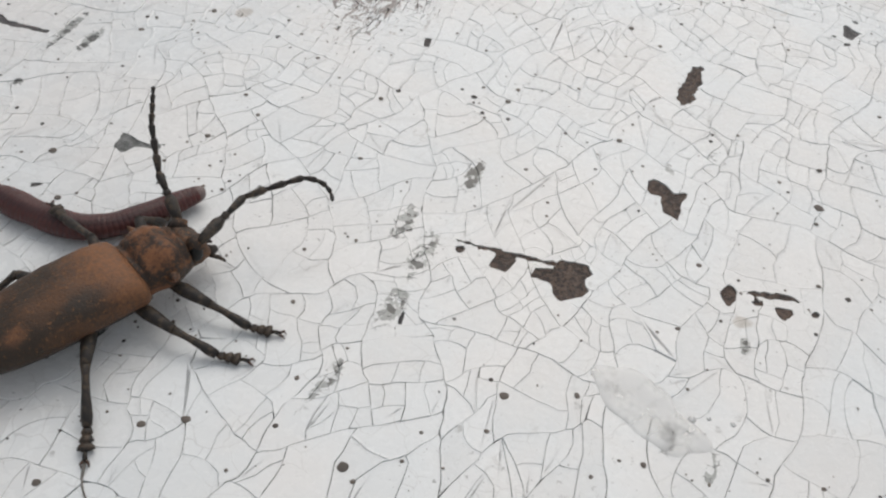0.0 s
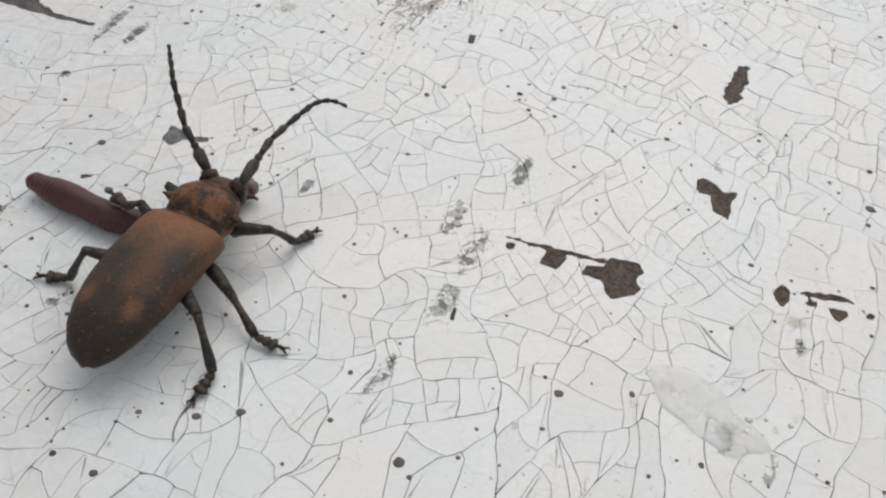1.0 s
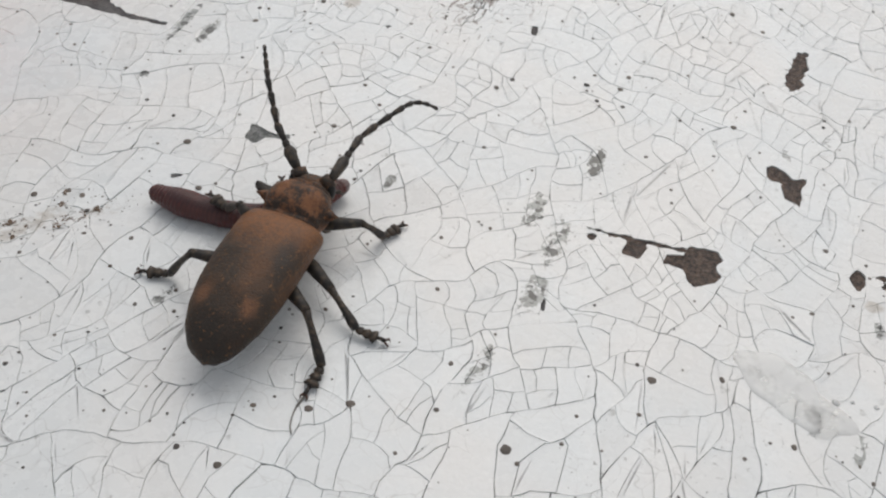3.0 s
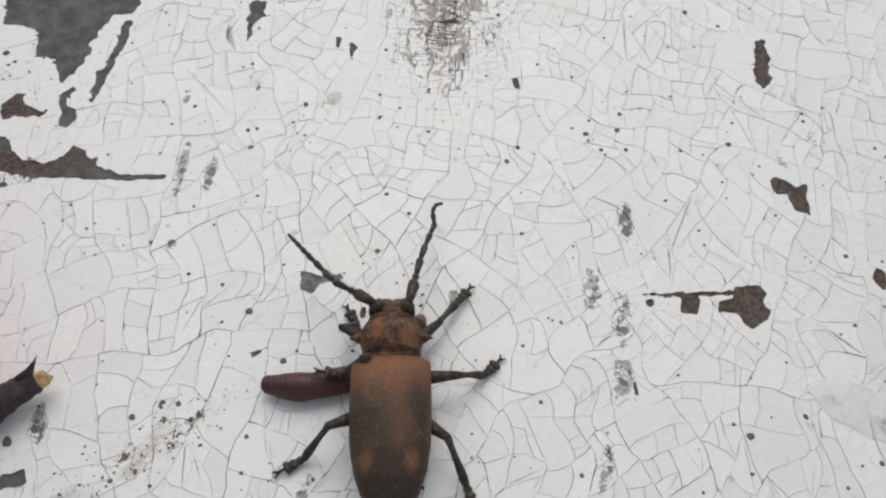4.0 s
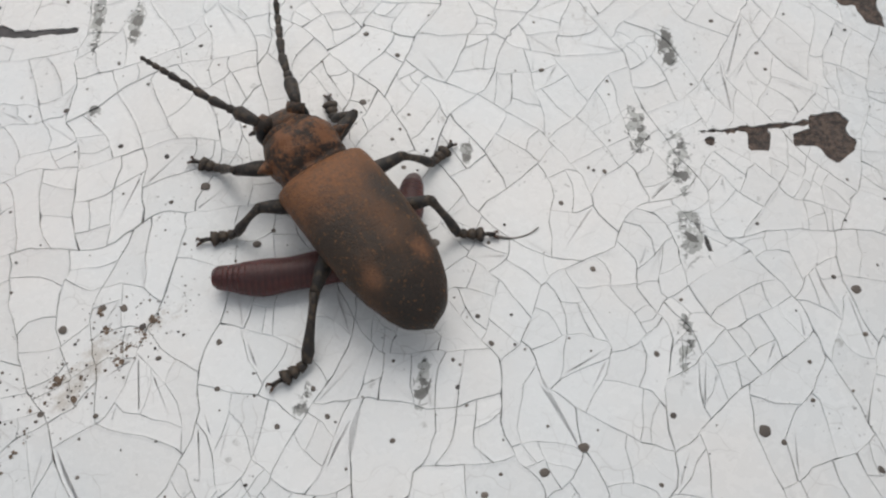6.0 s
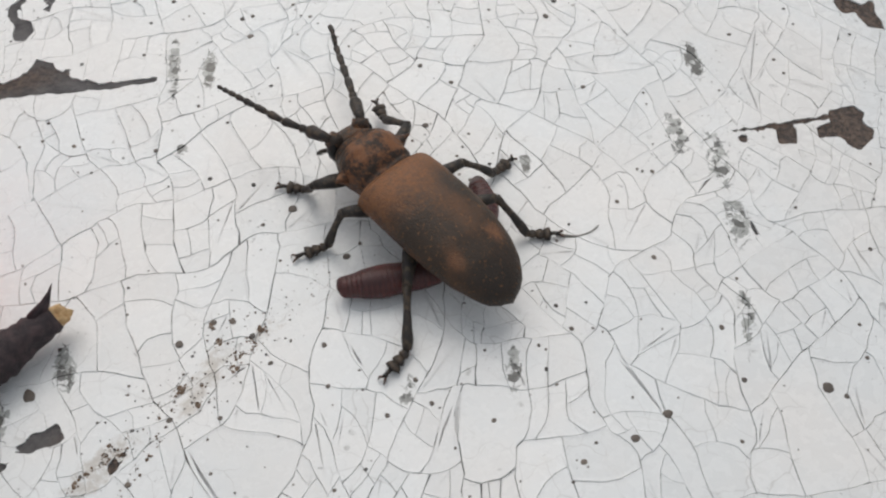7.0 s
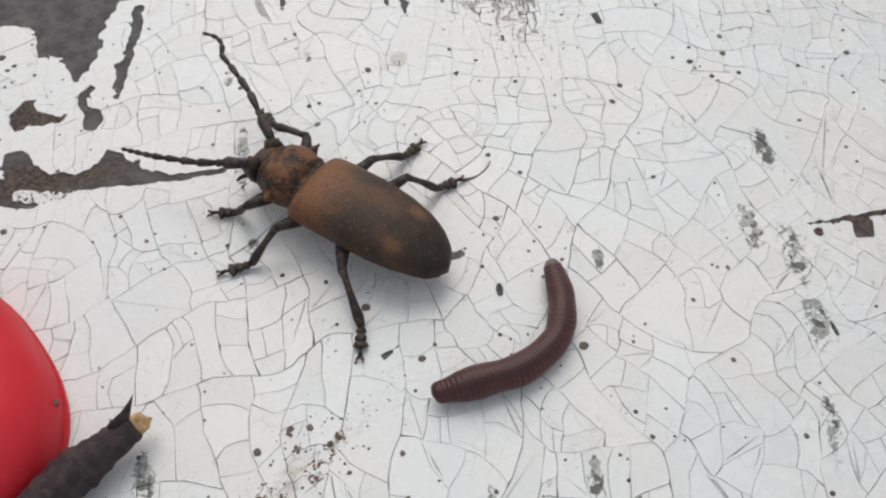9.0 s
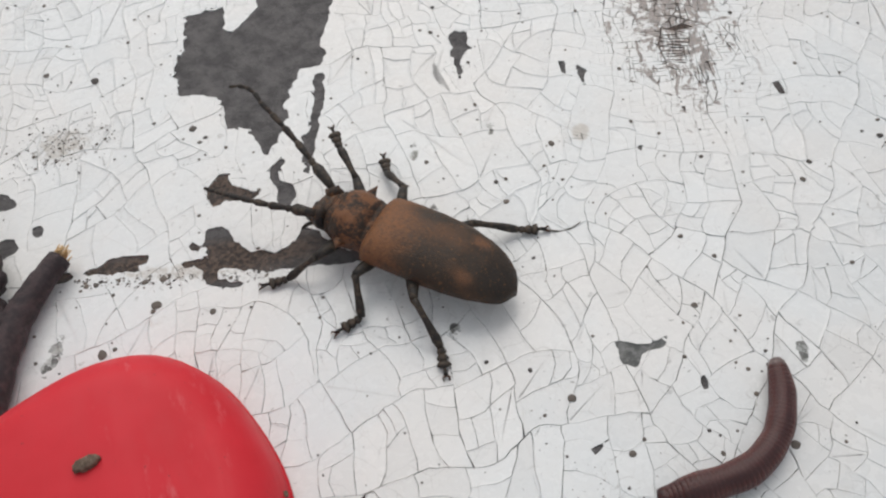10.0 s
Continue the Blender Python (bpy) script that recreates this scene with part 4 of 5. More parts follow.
def crack_cells():
    rng = random.Random(11)
    a0, a1 = X0 / STRETCH, X1 / STRETCH
    todo = [([(a0, Y0, 0), (a1, Y0, 0), (a1, Y1, 0), (a0, Y1, 0)], 0)]
    done = []
    while todo:
        poly, level = todo.pop()
        a = area(poly)
        if a < math.exp(rng.gauss(math.log(11.5), 0.75)) and a < 42:
            done.append(poly)
            continue
        parts = cut(poly, rng, level + 1, 16, (0.75, 2.4))
        if len(parts) < 2:
            if a < 22:
                done.append(poly)
            else:
                todo.append((poly, level))
            continue
        todo += [(p, level + 1) for p in parts]
    return done


def dense(poly, step):
    """Bent outline with the crack level of each point."""
    out = []
    for a, b in zip(poly, poly[1:] + poly[:1]):
        k = max(1, int(math.hypot(b[0] - a[0], b[1] - a[1]) / step))
        for i in range(k):
            x, y = warp((a[0] + (b[0] - a[0]) * i / k, a[1] + (b[1] - a[1]) * i / k))
            if not out or math.hypot(x - out[-1][0], y - out[-1][1]) > 0.15:
                out.append((x, y, a[2]))
    return out


def shrink(ring, widths, least=0.3):
    """Moves each edge of an outline inwards, corners along their bisectors."""
    out = []
    m = len(ring)
    sign = 1 if sum(ring[i][0] * ring[(i + 1) % m][1] - ring[(i + 1) % m][0] * ring[i][1] for i in range(m)) > 0 else -1
    for i in range(m):
        (ax, ay), (px, py), (bx, by) = ring[i - 1][:2], ring[i][:2], ring[(i + 1) % m][:2]
        la, lb = math.hypot(px - ax, py - ay) or 1, math.hypot(bx - px, by - py) or 1
        n1 = (-sign * (py - ay) / la, sign * (px - ax) / la)
        n2 = (-sign * (by - py) / lb, sign * (bx - px) / lb)
        sx, sy = n1[0] + n2[0], n1[1] + n2[1]
        l = math.hypot(sx, sy) or 1
        w = widths[i] / max(least, (sx * n1[0] + sy * n1[1]) / l)
        out.append((px + sx / l * w, py + sy / l * w))
    return out


DEPTH = 0.30


def gaps(ring):
    """Half the width of the crack at each point of a flake's outline: old long cracks gape, young ones are hairlines that fade out."""
    half = []
    gx, gy = math.cos(GRAIN), math.sin(GRAIN)
    for i, (x, y, level) in enumerate(ring):
        (ax, ay), (bx, by) = ring[i - 1][:2], ring[(i + 1) % len(ring)][:2]
        lengthways = abs((bx - ax) * gx + (by - ay) * gy) / (math.hypot(bx - ax, by - ay) or 1)
        base = 0.072 if level < 8 else 0.056 if level < 10 else 0.044 if level < 12 else 0.032
        far = min(1.0, max(0.0, (y + 0.35 * x + 5) / 30))
        wide = (0.84 - 0.48 * far) + 0.5 * noise.noise(Vector((x * 0.03, y * 0.03, 11.0))) + 0.6 * noise.noise(Vector((x * 0.12, y * 0.12, 2.0)))
        half.append(0.5 * base * (0.55 + 0.6 * lengthways ** 2) * max(0.12, wide + 0.7 * noise.noise(Vector((x * 0.35, y * 0.35, 6.0))) + 0.5 * noise.noise(Vector((x * 1.1, y * 1.1, 6.0)))))
    return [max(0.004, h) for h in half]


def flake_geometry(ring, rng, verts, faces):
    """A flake of paint: side, worn edge and top, faintly tilted and cupped."""
    lift, tx, ty, cup = rng.uniform(-0.03, 0.03), rng.gauss(0, 0.010), rng.gauss(0, 0.010), rng.uniform(0.0, 0.02)
    m = len(ring)
    mx, my = sum(p[0] for p in ring) / m, sum(p[1] for p in ring) / m
    around = sum(math.hypot(ring[i][0] - ring[i - 1][0], ring[i][1] - ring[i - 1][1]) for i in range(m))
    inset = min(0.3, 0.45 * area([p[:2] for p in ring]) / around)
    cup *= inset / 0.3 * (1 + 1.8 * min(1.0, max(0.0, (my + 0.35 * mx + 5) / 30)))
    half = gaps(ring)
    rings = [(shrink(ring, [h * 0.6 for h in half]), -DEPTH), (shrink(ring, half), -0.05), (shrink(ring, [h + min(0.05, 0.3 * inset) for h in half]), 0.0), (shrink(ring, [h + inset for h in half], 0.8), -cup)]
    start = len(verts)
    for pts, z in rings:
        for x, y in pts:
            tilt = lift + (x - mx) * tx + (y - my) * ty if z > -0.2 else 0
            verts.append((x * MM, y * MM, (z + tilt) * MM))
    for r in range(3):
        for i in range(m):
            j = (i + 1) % m
            faces.append((start + r * m + i, start + r * m + j, start + (r + 1) * m + j, start + (r + 1) * m + i))
    faces.append(tuple(range(start + 3 * m, start + 4 * m)))


def mesh_object(name, verts, faces, material, parent=None):
    me = bpy.data.meshes.new(name)
    me.from_pydata(verts, [], faces)
    me.update()
    me.materials.append(material)
    ob = new(name, me)
    ob.parent = parent
    return ob


def add_speck(verts, faces, x, y, r, rng, seed, flat=1.0):
    """A low uneven dome."""
    start, m = len(verts), 9 if r < 0.2 else 18
    e, a0 = rng.uniform(0.88, 1.13), rng.uniform(0, 6)
    for rr, z in ((1.0, 0.0), (0.8, 0.05), (0.35, 0.09)):
        for k in range(m):
            a = a0 + 2 * math.pi * k / m
            w = rr * r * (1 + (0.38 if m == 9 else 0.24) * noise.noise(Vector((math.cos(a) * 1.1 + seed, math.sin(a) * 1.1 + y, 1))))
            verts.append(((x + w * e * math.cos(a)) * MM, (y + w / e * math.sin(a)) * MM, (0.012 + flat * z * min(1, r * 2)) * MM))
    for q in range(2):
        for k in range(m):
            j = (k + 1) % m
            faces.append((start + q * m + k, start + q * m + j, start + q * m + m + j, start + q * m + m + k))
    faces.append(tuple(range(start + 2 * m, start + 3 * m)))


def build_specks(parent):
    """Small dark spots: the large ones where they are, fine ones scattered."""
    rng = random.Random(5)
    large = [(-30.0, 3.3, 0.46), (-27.0, -4.7, 0.38), (-9.0, 17.1, 0.3), (8.9, 18.6, 0.38), (-10.4, -33.9, 0.41), (-6.4, -33.1, 0.47), (9.9, -38.6, 0.26), (24.2, -28.2, 0.52), (31.7, -27.6, 0.35),
             (37.5, -35.1, 0.33), (14.3, -36.2, 0.21), (47.9, -8.2, 0.34), (65.5, 3.3, 0.61), (46.3, 41.3, 0.46), (3.4, -27.6, 0.28), (7.1, 6.1, 0.28), (-1.7, -38.2, 0.2)]
    large += [(-41.6, -6.5, 0.3), (-45.3, -7.5, 0.39), (-44.0, -16.4, 0.23), (-33.5, 2.6, 0.21), (-6.8, 13.1, 0.3), (-10.1, -21.6, 0.25), (-25.8, -23.1, 0.24), (-26.2, -20.3, 0.24),
              (-30.0, -22.5, 0.24), (-21.3, -27.0, 0.24), (-13.9, -21.9, 0.2), (-33.9, -17.5, 0.24), (-38.0, -13.0, 0.24), (-69.5, 32.7, 0.61), (-76.6, 28.6, 0.59), (-12.3, 8.2, 0.38), (-18.5, -8.2, 0.28)]
    large += [(-24.5, 33.4, 0.28), (-32.7, 40.0, 0.29), (-59.1, 55.4, 0.31), (-63.5, 29.2, 0.4), (-75.1, 28.8, 0.26), (-59.3, -7.0, 0.62), (-48.2, -14.7, 0.3), (-32.7, -13.3, 0.27)]
    for x, y, r in large:
        verts, faces = [], []
        add_speck(verts, faces, 0.0, 0.0, r, rng, x)
        ob = mesh_object("dirt_spot", verts, faces, SPECK)
        ob.matrix_basis = pose(x * MM, y * MM, 0.006 * MM)
        tagged(ob, "round dark dirt spot on the white paint", "spot", "dirt spots on the paint")
    spots = []
    for _ in range(2600):
        x, y = rng.uniform(-100, 100), rng.uniform(-60, 110)
        if noise.noise(Vector((x * 0.05, y * 0.05, 2))) + rng.uniform(-0.5, 0.4) > -0.1:
            spots.append((x, y, math.exp(rng.gauss(math.log(0.145), 0.45))))
    for _ in range(220):
        u = rng.gauss(0, 1)
        spots.append((-43 + 7 * u + rng.gauss(0, 1.5), -11 + 3.0 * u + rng.gauss(0, 2.0), math.exp(rng.gauss(math.log(0.075), 0.4))))
    for _ in range(420):
        spots.append((-76.5 + rng.gauss(0, 3.6), 62.5 + rng.gauss(0, 2.6), math.exp(rng.gauss(math.log(0.065), 0.5))))
    for _ in range(260):
        u = rng.random()
        spots.append((-78 + 22 * u, 39.6 - 8.0 * u + rng.gauss(0, 0.55), math.exp(rng.gauss(math.log(0.085), 0.5))))
    verts, faces = [], []
    for x, y, r in spots:
        if is_bare(x, y):
            continue
        add_speck(verts, faces, x, y, r, rng, x)
    ob = mesh_object("specks", verts, faces, SPECK)
    tagged(ob, "small dark specks scattered over the white paint", "specks", kind="stuff")


def build_glint_drops():
    """A few small drops added beside the film of water to catch glints."""
    for x, y, r in ((43.2, -29.6, 0.42), (45.0, -29.4, 0.25), (47.4, -29.9, 0.3), (36.6, -25.2, 0.25), (44.2, -31.2, 0.2), (38.2, -26.0, 0.22)):
        bm = bmesh.new()
        rings = [[(q * r * (1 + 0.2 * noise.noise(Vector((math.cos(k / 16 * 2 * math.pi) + x, math.sin(k / 16 * 2 * math.pi), 0)))) * math.cos(k / 16 * 2 * math.pi),
                   q * r * math.sin(k / 16 * 2 * math.pi), h * r) for k in range(16)] for q, h in ((1.0, 0.0), (0.95, 0.2), (0.8, 0.38), (0.5, 0.52), (0.15, 0.58))]
        loft(bm, rings, True)
        ob = part("water_drop", bm, WATER)
        ob.matrix_basis = pose(x * MM, y * MM, 0.02 * MM)
        ob.visible_shadow = False
        tagged(ob, "small clear drop of water on the paint", "water", "drops of water")


def build_soil_crust():
    """Thin smears of dried soil, uneven and broken."""
    rng = random.Random(21)
    for x, y, l, w, deg in ((-55.0, -16.4, 4.6, 1.0, 24), (-51.5, -17.6, 3.0, 0.6, 40), (-44.9, -13.8, 1.7, 1.0, 60), (-46.6, -12.6, 2.2, 0.7, 35), (-41.9, -6.4, 0.8, 0.7, 0), (-42.0, -8.6, 1.0, 0.7, 10), (-39.5, -10.5, 4.5, 1.0, 30)):
        verts, faces = [], []
        c, s = math.cos(radians(deg)), math.sin(radians(deg))
        for _ in range(int(110 * l * w / 3) + 30):
            u, v = rng.gauss(0, 0.40) * l, rng.gauss(0, 0.40) * w
            clot = noise.noise(Vector((u * 0.9 + x, v * 0.9, 4.0)))
            if clot < -0.05:
                continue
            add_speck(verts, faces, u * c - v * s, u * s + v * c, math.exp(rng.gauss(math.log(0.05 + 0.14 * clot), 0.5)), rng, x + u, 0.5)
        ob = mesh_object("soil_crust", verts, faces, CRUMB)
        ob.matrix_basis = pose(x * MM, y * MM, 0.008 * MM)
        tagged(ob, "thin broken smear of dried brown soil on the paint", "soil", "soil smears", "stuff")


def build_water():
    """A thin film with a steep rim, longest along its flow."""
    bm = bmesh.new()
    rings = []
    for rr, z in ((1.0, 0.0), (0.97, 0.06), (0.92, 0.11), (0.84, 0.15), (0.72, 0.18), (0.5, 0.2), (0.3, 0.21), (0.02, 0.21)):
        ring = []
        for k in range(48):
            a = 2 * math.pi * k / 48
            w = rr * (1 + 0.16 * math.cos(2 * a + 0.5) + 0.30 * noise.noise(Vector((math.cos(a) * 1.6, math.sin(a) * 1.6, 2.0))))
            x, y = 6.0 * w * math.cos(a), 3.4 * w * math.sin(a)
            ring.append((38.8 + x * 0.74 + y * 0.67, -28.8 - x * 0.67 + y * 0.74, z))
        rings.append(ring)
    loft(bm, rings, False)
    ob = part("water_film", bm, WATER)
    ob.visible_shadow = False
    tagged(ob, "thin cloudy film of water on the white paint", "water")


def build_surface():
    surface = tagged(new("painted_board"), "board with old white crackled and chipped paint", "board", kind="structure")
    # bare board under the paint, with the painted rest around the near stretch
    bm = bmesh.new()
    bmesh.ops.create_grid(bm, x_segments=100, y_segments=100, size=1)
    for v in bm.verts:
        x, y = from_grain(X0 - 1 + (v.co.x + 1) / 2 * (X1 - X0 + 2), Y0 - 1 + (v.co.y + 1) / 2 * (Y1 - Y0 + 2))
        v.co = Vector((x, y, -0.18 + 0.05 * noise.noise(Vector((x * 0.3, y * 0.3, 0)))))
    part("bare_layer", bm, PRIMER, surface, "weathered dark grey undercoat with rust-brown areas")
    for x0, x1, y0, y1 in ((-700, X0, -700, 700), (X1, 700, -700, 700), (X0, X1, -700, Y0), (X0, X1, Y1, 700)):
        bm = bmesh.new()
        vs = [bm.verts.new((*from_grain(*p), -0.01)) for p in ((x0, y0), (x1, y0), (x1, y1), (x0, y1))]
        bm.faces.new(vs)
        low = [bm.verts.new((v.co.x, v.co.y, -14)) for v in vs]
        bm.faces.new(low)
        for i in range(4):
            bm.faces.new((vs[i], vs[(i + 1) % 4], low[(i + 1) % 4], low[i]))
        part("outer_plank", bm, PAINT, surface, "white painted plank", smooth=False)

    rng = random.Random(3)
    rest_v, rest_f, chip_v, chip_f = [], [], [], []
    singles = 0
    for poly in crack_cells():
        ring = dense(poly, 0.65)
        mx, my = sum(p[0] for p in ring) / len(ring), sum(p[1] for p in ring) / len(ring)
        size = max(math.hypot(p[0] - mx, p[1] - my) for p in ring)
        touched = near_bare(mx, my, size) and (any(is_bare(p[0], p[1]) for p in ring) or is_bare(mx, my) or any(
            is_bare(mx + (p[0] - mx) * q, my + (p[1] - my) * q) for p in ring for q in (0.33, 0.66)))
        dirty = math.hypot((grained(mx, my)[0] - GRIME_U) / 27, (grained(mx, my)[1] - GRIME_V) / 14) < 0.95
        if not touched and not dirty:
            if singles < 300 and -40 < mx < 22 and -36 < my < 30:
                v, f = [], []
                flake_geometry(ring, rng, v, f)
                mesh_object("paint_flake", v, f, PAINT, surface)
                singles += 1
            else:
                flake_geometry(ring, rng, rest_v, rest_f)
            continue
        # break the flake up and drop the crumbs that have come off
        todo, keep = [[(*p, 12) for p in shrink(ring, gaps(ring))]], []
        low, high = (0.2, 0.9) if -100 < mx < -28 and 26 < my < 110 else (1.2, 4.5) if dirty else (0.08, 0.35)
        while todo:
            q = todo.pop()
            size = area(q)
            if size < rng.uniform(low, high):
                if dirty:
                    q = shrink(q, [grime_gap(*p[:2]) for p in q])
                left = painted_rest(q)
                if left:
                    keep.append(left)
                continue
            if dirty:
                # here the paint has parted along and across the grain
                halves = cut([(*grained(*p[:2]), 12) for p in q], rng, rng.choice((4, 5)), 4, (6.0, 12.0), 0.12)
                todo += [[(*from_grain(*p[:2]), 12) for p in h] for h in halves]
                continue
            halves = cut(q, rng, 12, 3, (2.0, 6.0))
            todo += halves if len(halves) > 1 else cut(q, rng, 12, 3, (4.0, 9.0))
        for q in keep:
            pts = [p[:2] for p in q]
            m, start = len(pts), len(chip_v)
            for z in (-DEPTH, -0.01):
                chip_v += [(x * MM, y * MM, z * MM) for x, y in pts]
            for i in range(m):
                j = (i + 1) % m
                chip_f.append((start + i, start + j, start + m + j, start + m + i))
            chip_f.append(tuple(range(start + m, start + 2 * m)))
    rest = mesh_object("paint_flakes", rest_v, rest_f, PAINT, surface)
    tagged(rest, "white crackled paint flakes", kind="stuff")
    chips = mesh_object("chipped_paint", chip_v, chip_f, GRIMY, surface)
    tagged(chips, "ragged white paint around the chips", kind="stuff")
    return surface


build_cap()
build_crumb("bark_crumb", (1.25, 0.62, 0.5), (-77.7, 11.9, 8.5), 12, CRUMB, "small brown crumb lying on the red cap", "crumb")
build_crumb("bark_crumb", (0.38, 0.3, 0.2), (-61.4, 4.0, 2.6), 0, CRUMB, "tiny dark crumb stuck to the side of the red cap", "crumb")
build_broken_twig()
build_forked_twig()
BEETLE = build_beetle()
LEG_PIECES = build_legs(BEETLE)
FEELERS = build_antennae(BEETLE)
EARTHWORM, RINGS = build_worm()
build_water()
build_glint_drops()
build_soil_crust()
SURFACE = build_surface()
build_specks(SURFACE)

# ---- what moves ----
# joint of neck shield and wing cases: seconds, x, y, z in mm, heading in degrees
BODY = [(0.0, -14.4, -18.9, 0.6, 43.0), (0.5, -14.5, -15.6, 1.2, 66.3), (1.0, -14.7, -14.8, 1.4, 69.2), (1.5, -14.6, -15.3, 1.4, 71.0), (2.0, -14.8, -14.8, 1.4, 72.0), (3.5, -14.9, -14.7, 1.4, 71.0), (4.0, -14.7, -10.7, 1.4, 76.0), (4.5, -16.2, -9.3, 1.4, 89.3), (5.0, -17.2, -5.4, 1.4, 98.5), (5.5, -19.8, -2.6, 1.4, 107.0), (6.0, -19.8, -2.5, 1.4, 105.4), (7.5, -20.8, -0.4, 1.5, 108.3), (8.0, -21.2, 4.8, 1.5, 101.9), (8.5, -25.3, 13.1, 0.6, 107.5), (9.0, -30.5, 17.6, 0.4, 122.6), (9.5, -35.0, 24.2, 0.4, 124.3), (10.0, -42.6, 29.7, 0.4, 131.1)]
# tips of the feet on the paint: seconds, x, y, height
FEET = {
    "front_right": [(0, 1.0, -22.5, 0), (.5, -2.3, -8.9, 0), (3.5, -2.6, -8.9, 0), (4, -.5, .6, 0), (4.5, -10.2, 2.5, 1), (5, -15.5, 9.9, 0), (6, -15.6, 9.6, 0),
                    (7.5, -17, 14.0, 1.5), (8, -19.2, 19.5, 2), (8.5, -21, 29, 3), (9, -31.8, 32.5, 2), (9.5, -40.4, 41, 2), (10, -42.8, 49.3, 5.0)],
    "middle_right": [(0, -1.6, -26.2, 0), (.5, -2.6, -26.1, 0), (3.5, -2.9, -25.8, 0), (4, -1.3, -11.4, 0), (4.5, -1.7, -11.8, 0), (5, -5.7, 0, 0), (7.5, -5.8, -.6, 0),
                     (8, -9.3, 9, 0), (8.5, -15.2, 21.4, 0), (9, -15.6, 21.8, 0), (9.5, -26.9, 35, 0), (10, -37.6, 42.5, .5)],
    "hind_right": [(0, -14.3, -38.2, 0), (.5, -12.6, -33.4, 0), (1, -11, -32.4, 0), (3.5, -10.8, -32.5, 0), (4, -9.5, -29, .5), (5, -6.3, -20.1, 0), (5.5, -5.7, -11.4, 0),
                   (7.5, -6, -11.4, 0), (8, -6.6, -9.4, 0), (8.5, -9.5, 1, 0), (9, -13.6, 14.7, 0), (9.5, -14.5, 15.1, 0), (10, -23.4, 24.2, 0)],
    "front_left": [(0, -14, -5.5, .5), (.5, -16.5, -3.5, .5), (3.5, -17.5, -3, .5), (4, -18, .5, 0), (4.5, -21.1, .8, 0), (5, -24.8, 3.6, 0), (5.5, -30.5, 6.3, 0),
                   (7.5, -30.1, 6.4, 0), (8, -30.6, 11.2, 0), (8.5, -36.1, 19.4, 0), (9, -41.4, 21.8, 0), (9.5, -46.7, 25.9, 0), (10, -57.1, 30, 0)],
    "middle_left": [(0, -25.5, -9.2, 3), (.5, -25, -8.6, 3.1), (3.5, -24.2, -9.2, 3.1), (4, -23.2, -8.9, 3.1), (4.5, -28.9, -4.9, 0), (5, -28.6, -4.9, 0), (5.5, -31.8, -2.9, 0),
                    (7.5, -31.6, -2.9, 0), (8, -34.3, 4.9, 0), (8.5, -36.7, 6.7, 0), (9, -42.7, 13.5, 0), (9.5, -43.6, 13.3, 0), (10, -51, 20.6, 0)],
    "hind_left": [(0, -33, -23, 0), (.5, -29.8, -18.9, 0), (3.5, -30.5, -18.2, 0), (4, -29.9, -18.7, 0), (7.5, -28.9, -19.2, 0), (8, -30, -9.5, 0), (8.5, -32.7, -2, 0),
                  (9, -32.7, -2.1, 0), (9.5, -37.1, 5.9, 0), (10, -41.5, 10.9, 0)],
}
# three places along the feelers, in body space
FEELER_NEAR = {
    "left": [(0.0, 8.7, 10.7, 9.4), (0.5, 10.1, 7.4, 9.1), (1.0, 10.8, 8.3, 9.1), (1.5, 11.6, 6.7, 9.6), (2.0, 10.2, 6.7, 9.3), (3.5, 11.6, 7.5, 8.7), (4.0, 10.2, 7.4, 5.5), (4.5, 7.5, 8.1, 9.5), (5.0, 10.6, 7.2, 3.3), (5.5, 11.7, 6.5, 4.1), (6.0, 11.7, 4.0, 5.0), (7.5, 13.3, 4.3, 5.2), (8.0, 13.6, 3.9, 7.6), (8.5, 14.1, 3.6, 7.9), (9.0, 12.9, 5.5, 5.2), (9.5, 14.2, 3.1, 5.6), (10.0, 14.5, 3.6, 5.0)],
    "right": [(0.0, 13.8, 0.4, 5.8), (0.5, 15.9, -1.4, 5.8), (1.0, 16.0, -1.2, 5.8), (1.5, 15.0, -1.4, 5.8), (2.0, 15.9, -2.4, 5.8), (3.5, 14.2, -2.3, 5.8), (4.0, 14.6, -3.5, 3.7), (4.5, 17.0, -3.5, 4.4), (5.0, 17.1, -3.2, 4.5), (5.5, 17.0, -4.2, 6.1), (6.0, 14.7, -4.7, 3.9), (7.5, 14.0, -6.3, 3.8), (8.0, 12.8, -6.9, 5.6), (8.5, 15.2, -6.6, 6.2), (9.0, 15.3, -7.1, 6.3), (9.5, 17.0, -7.8, 7.7), (10.0, 16.2, -6.3, 7.9)],
}
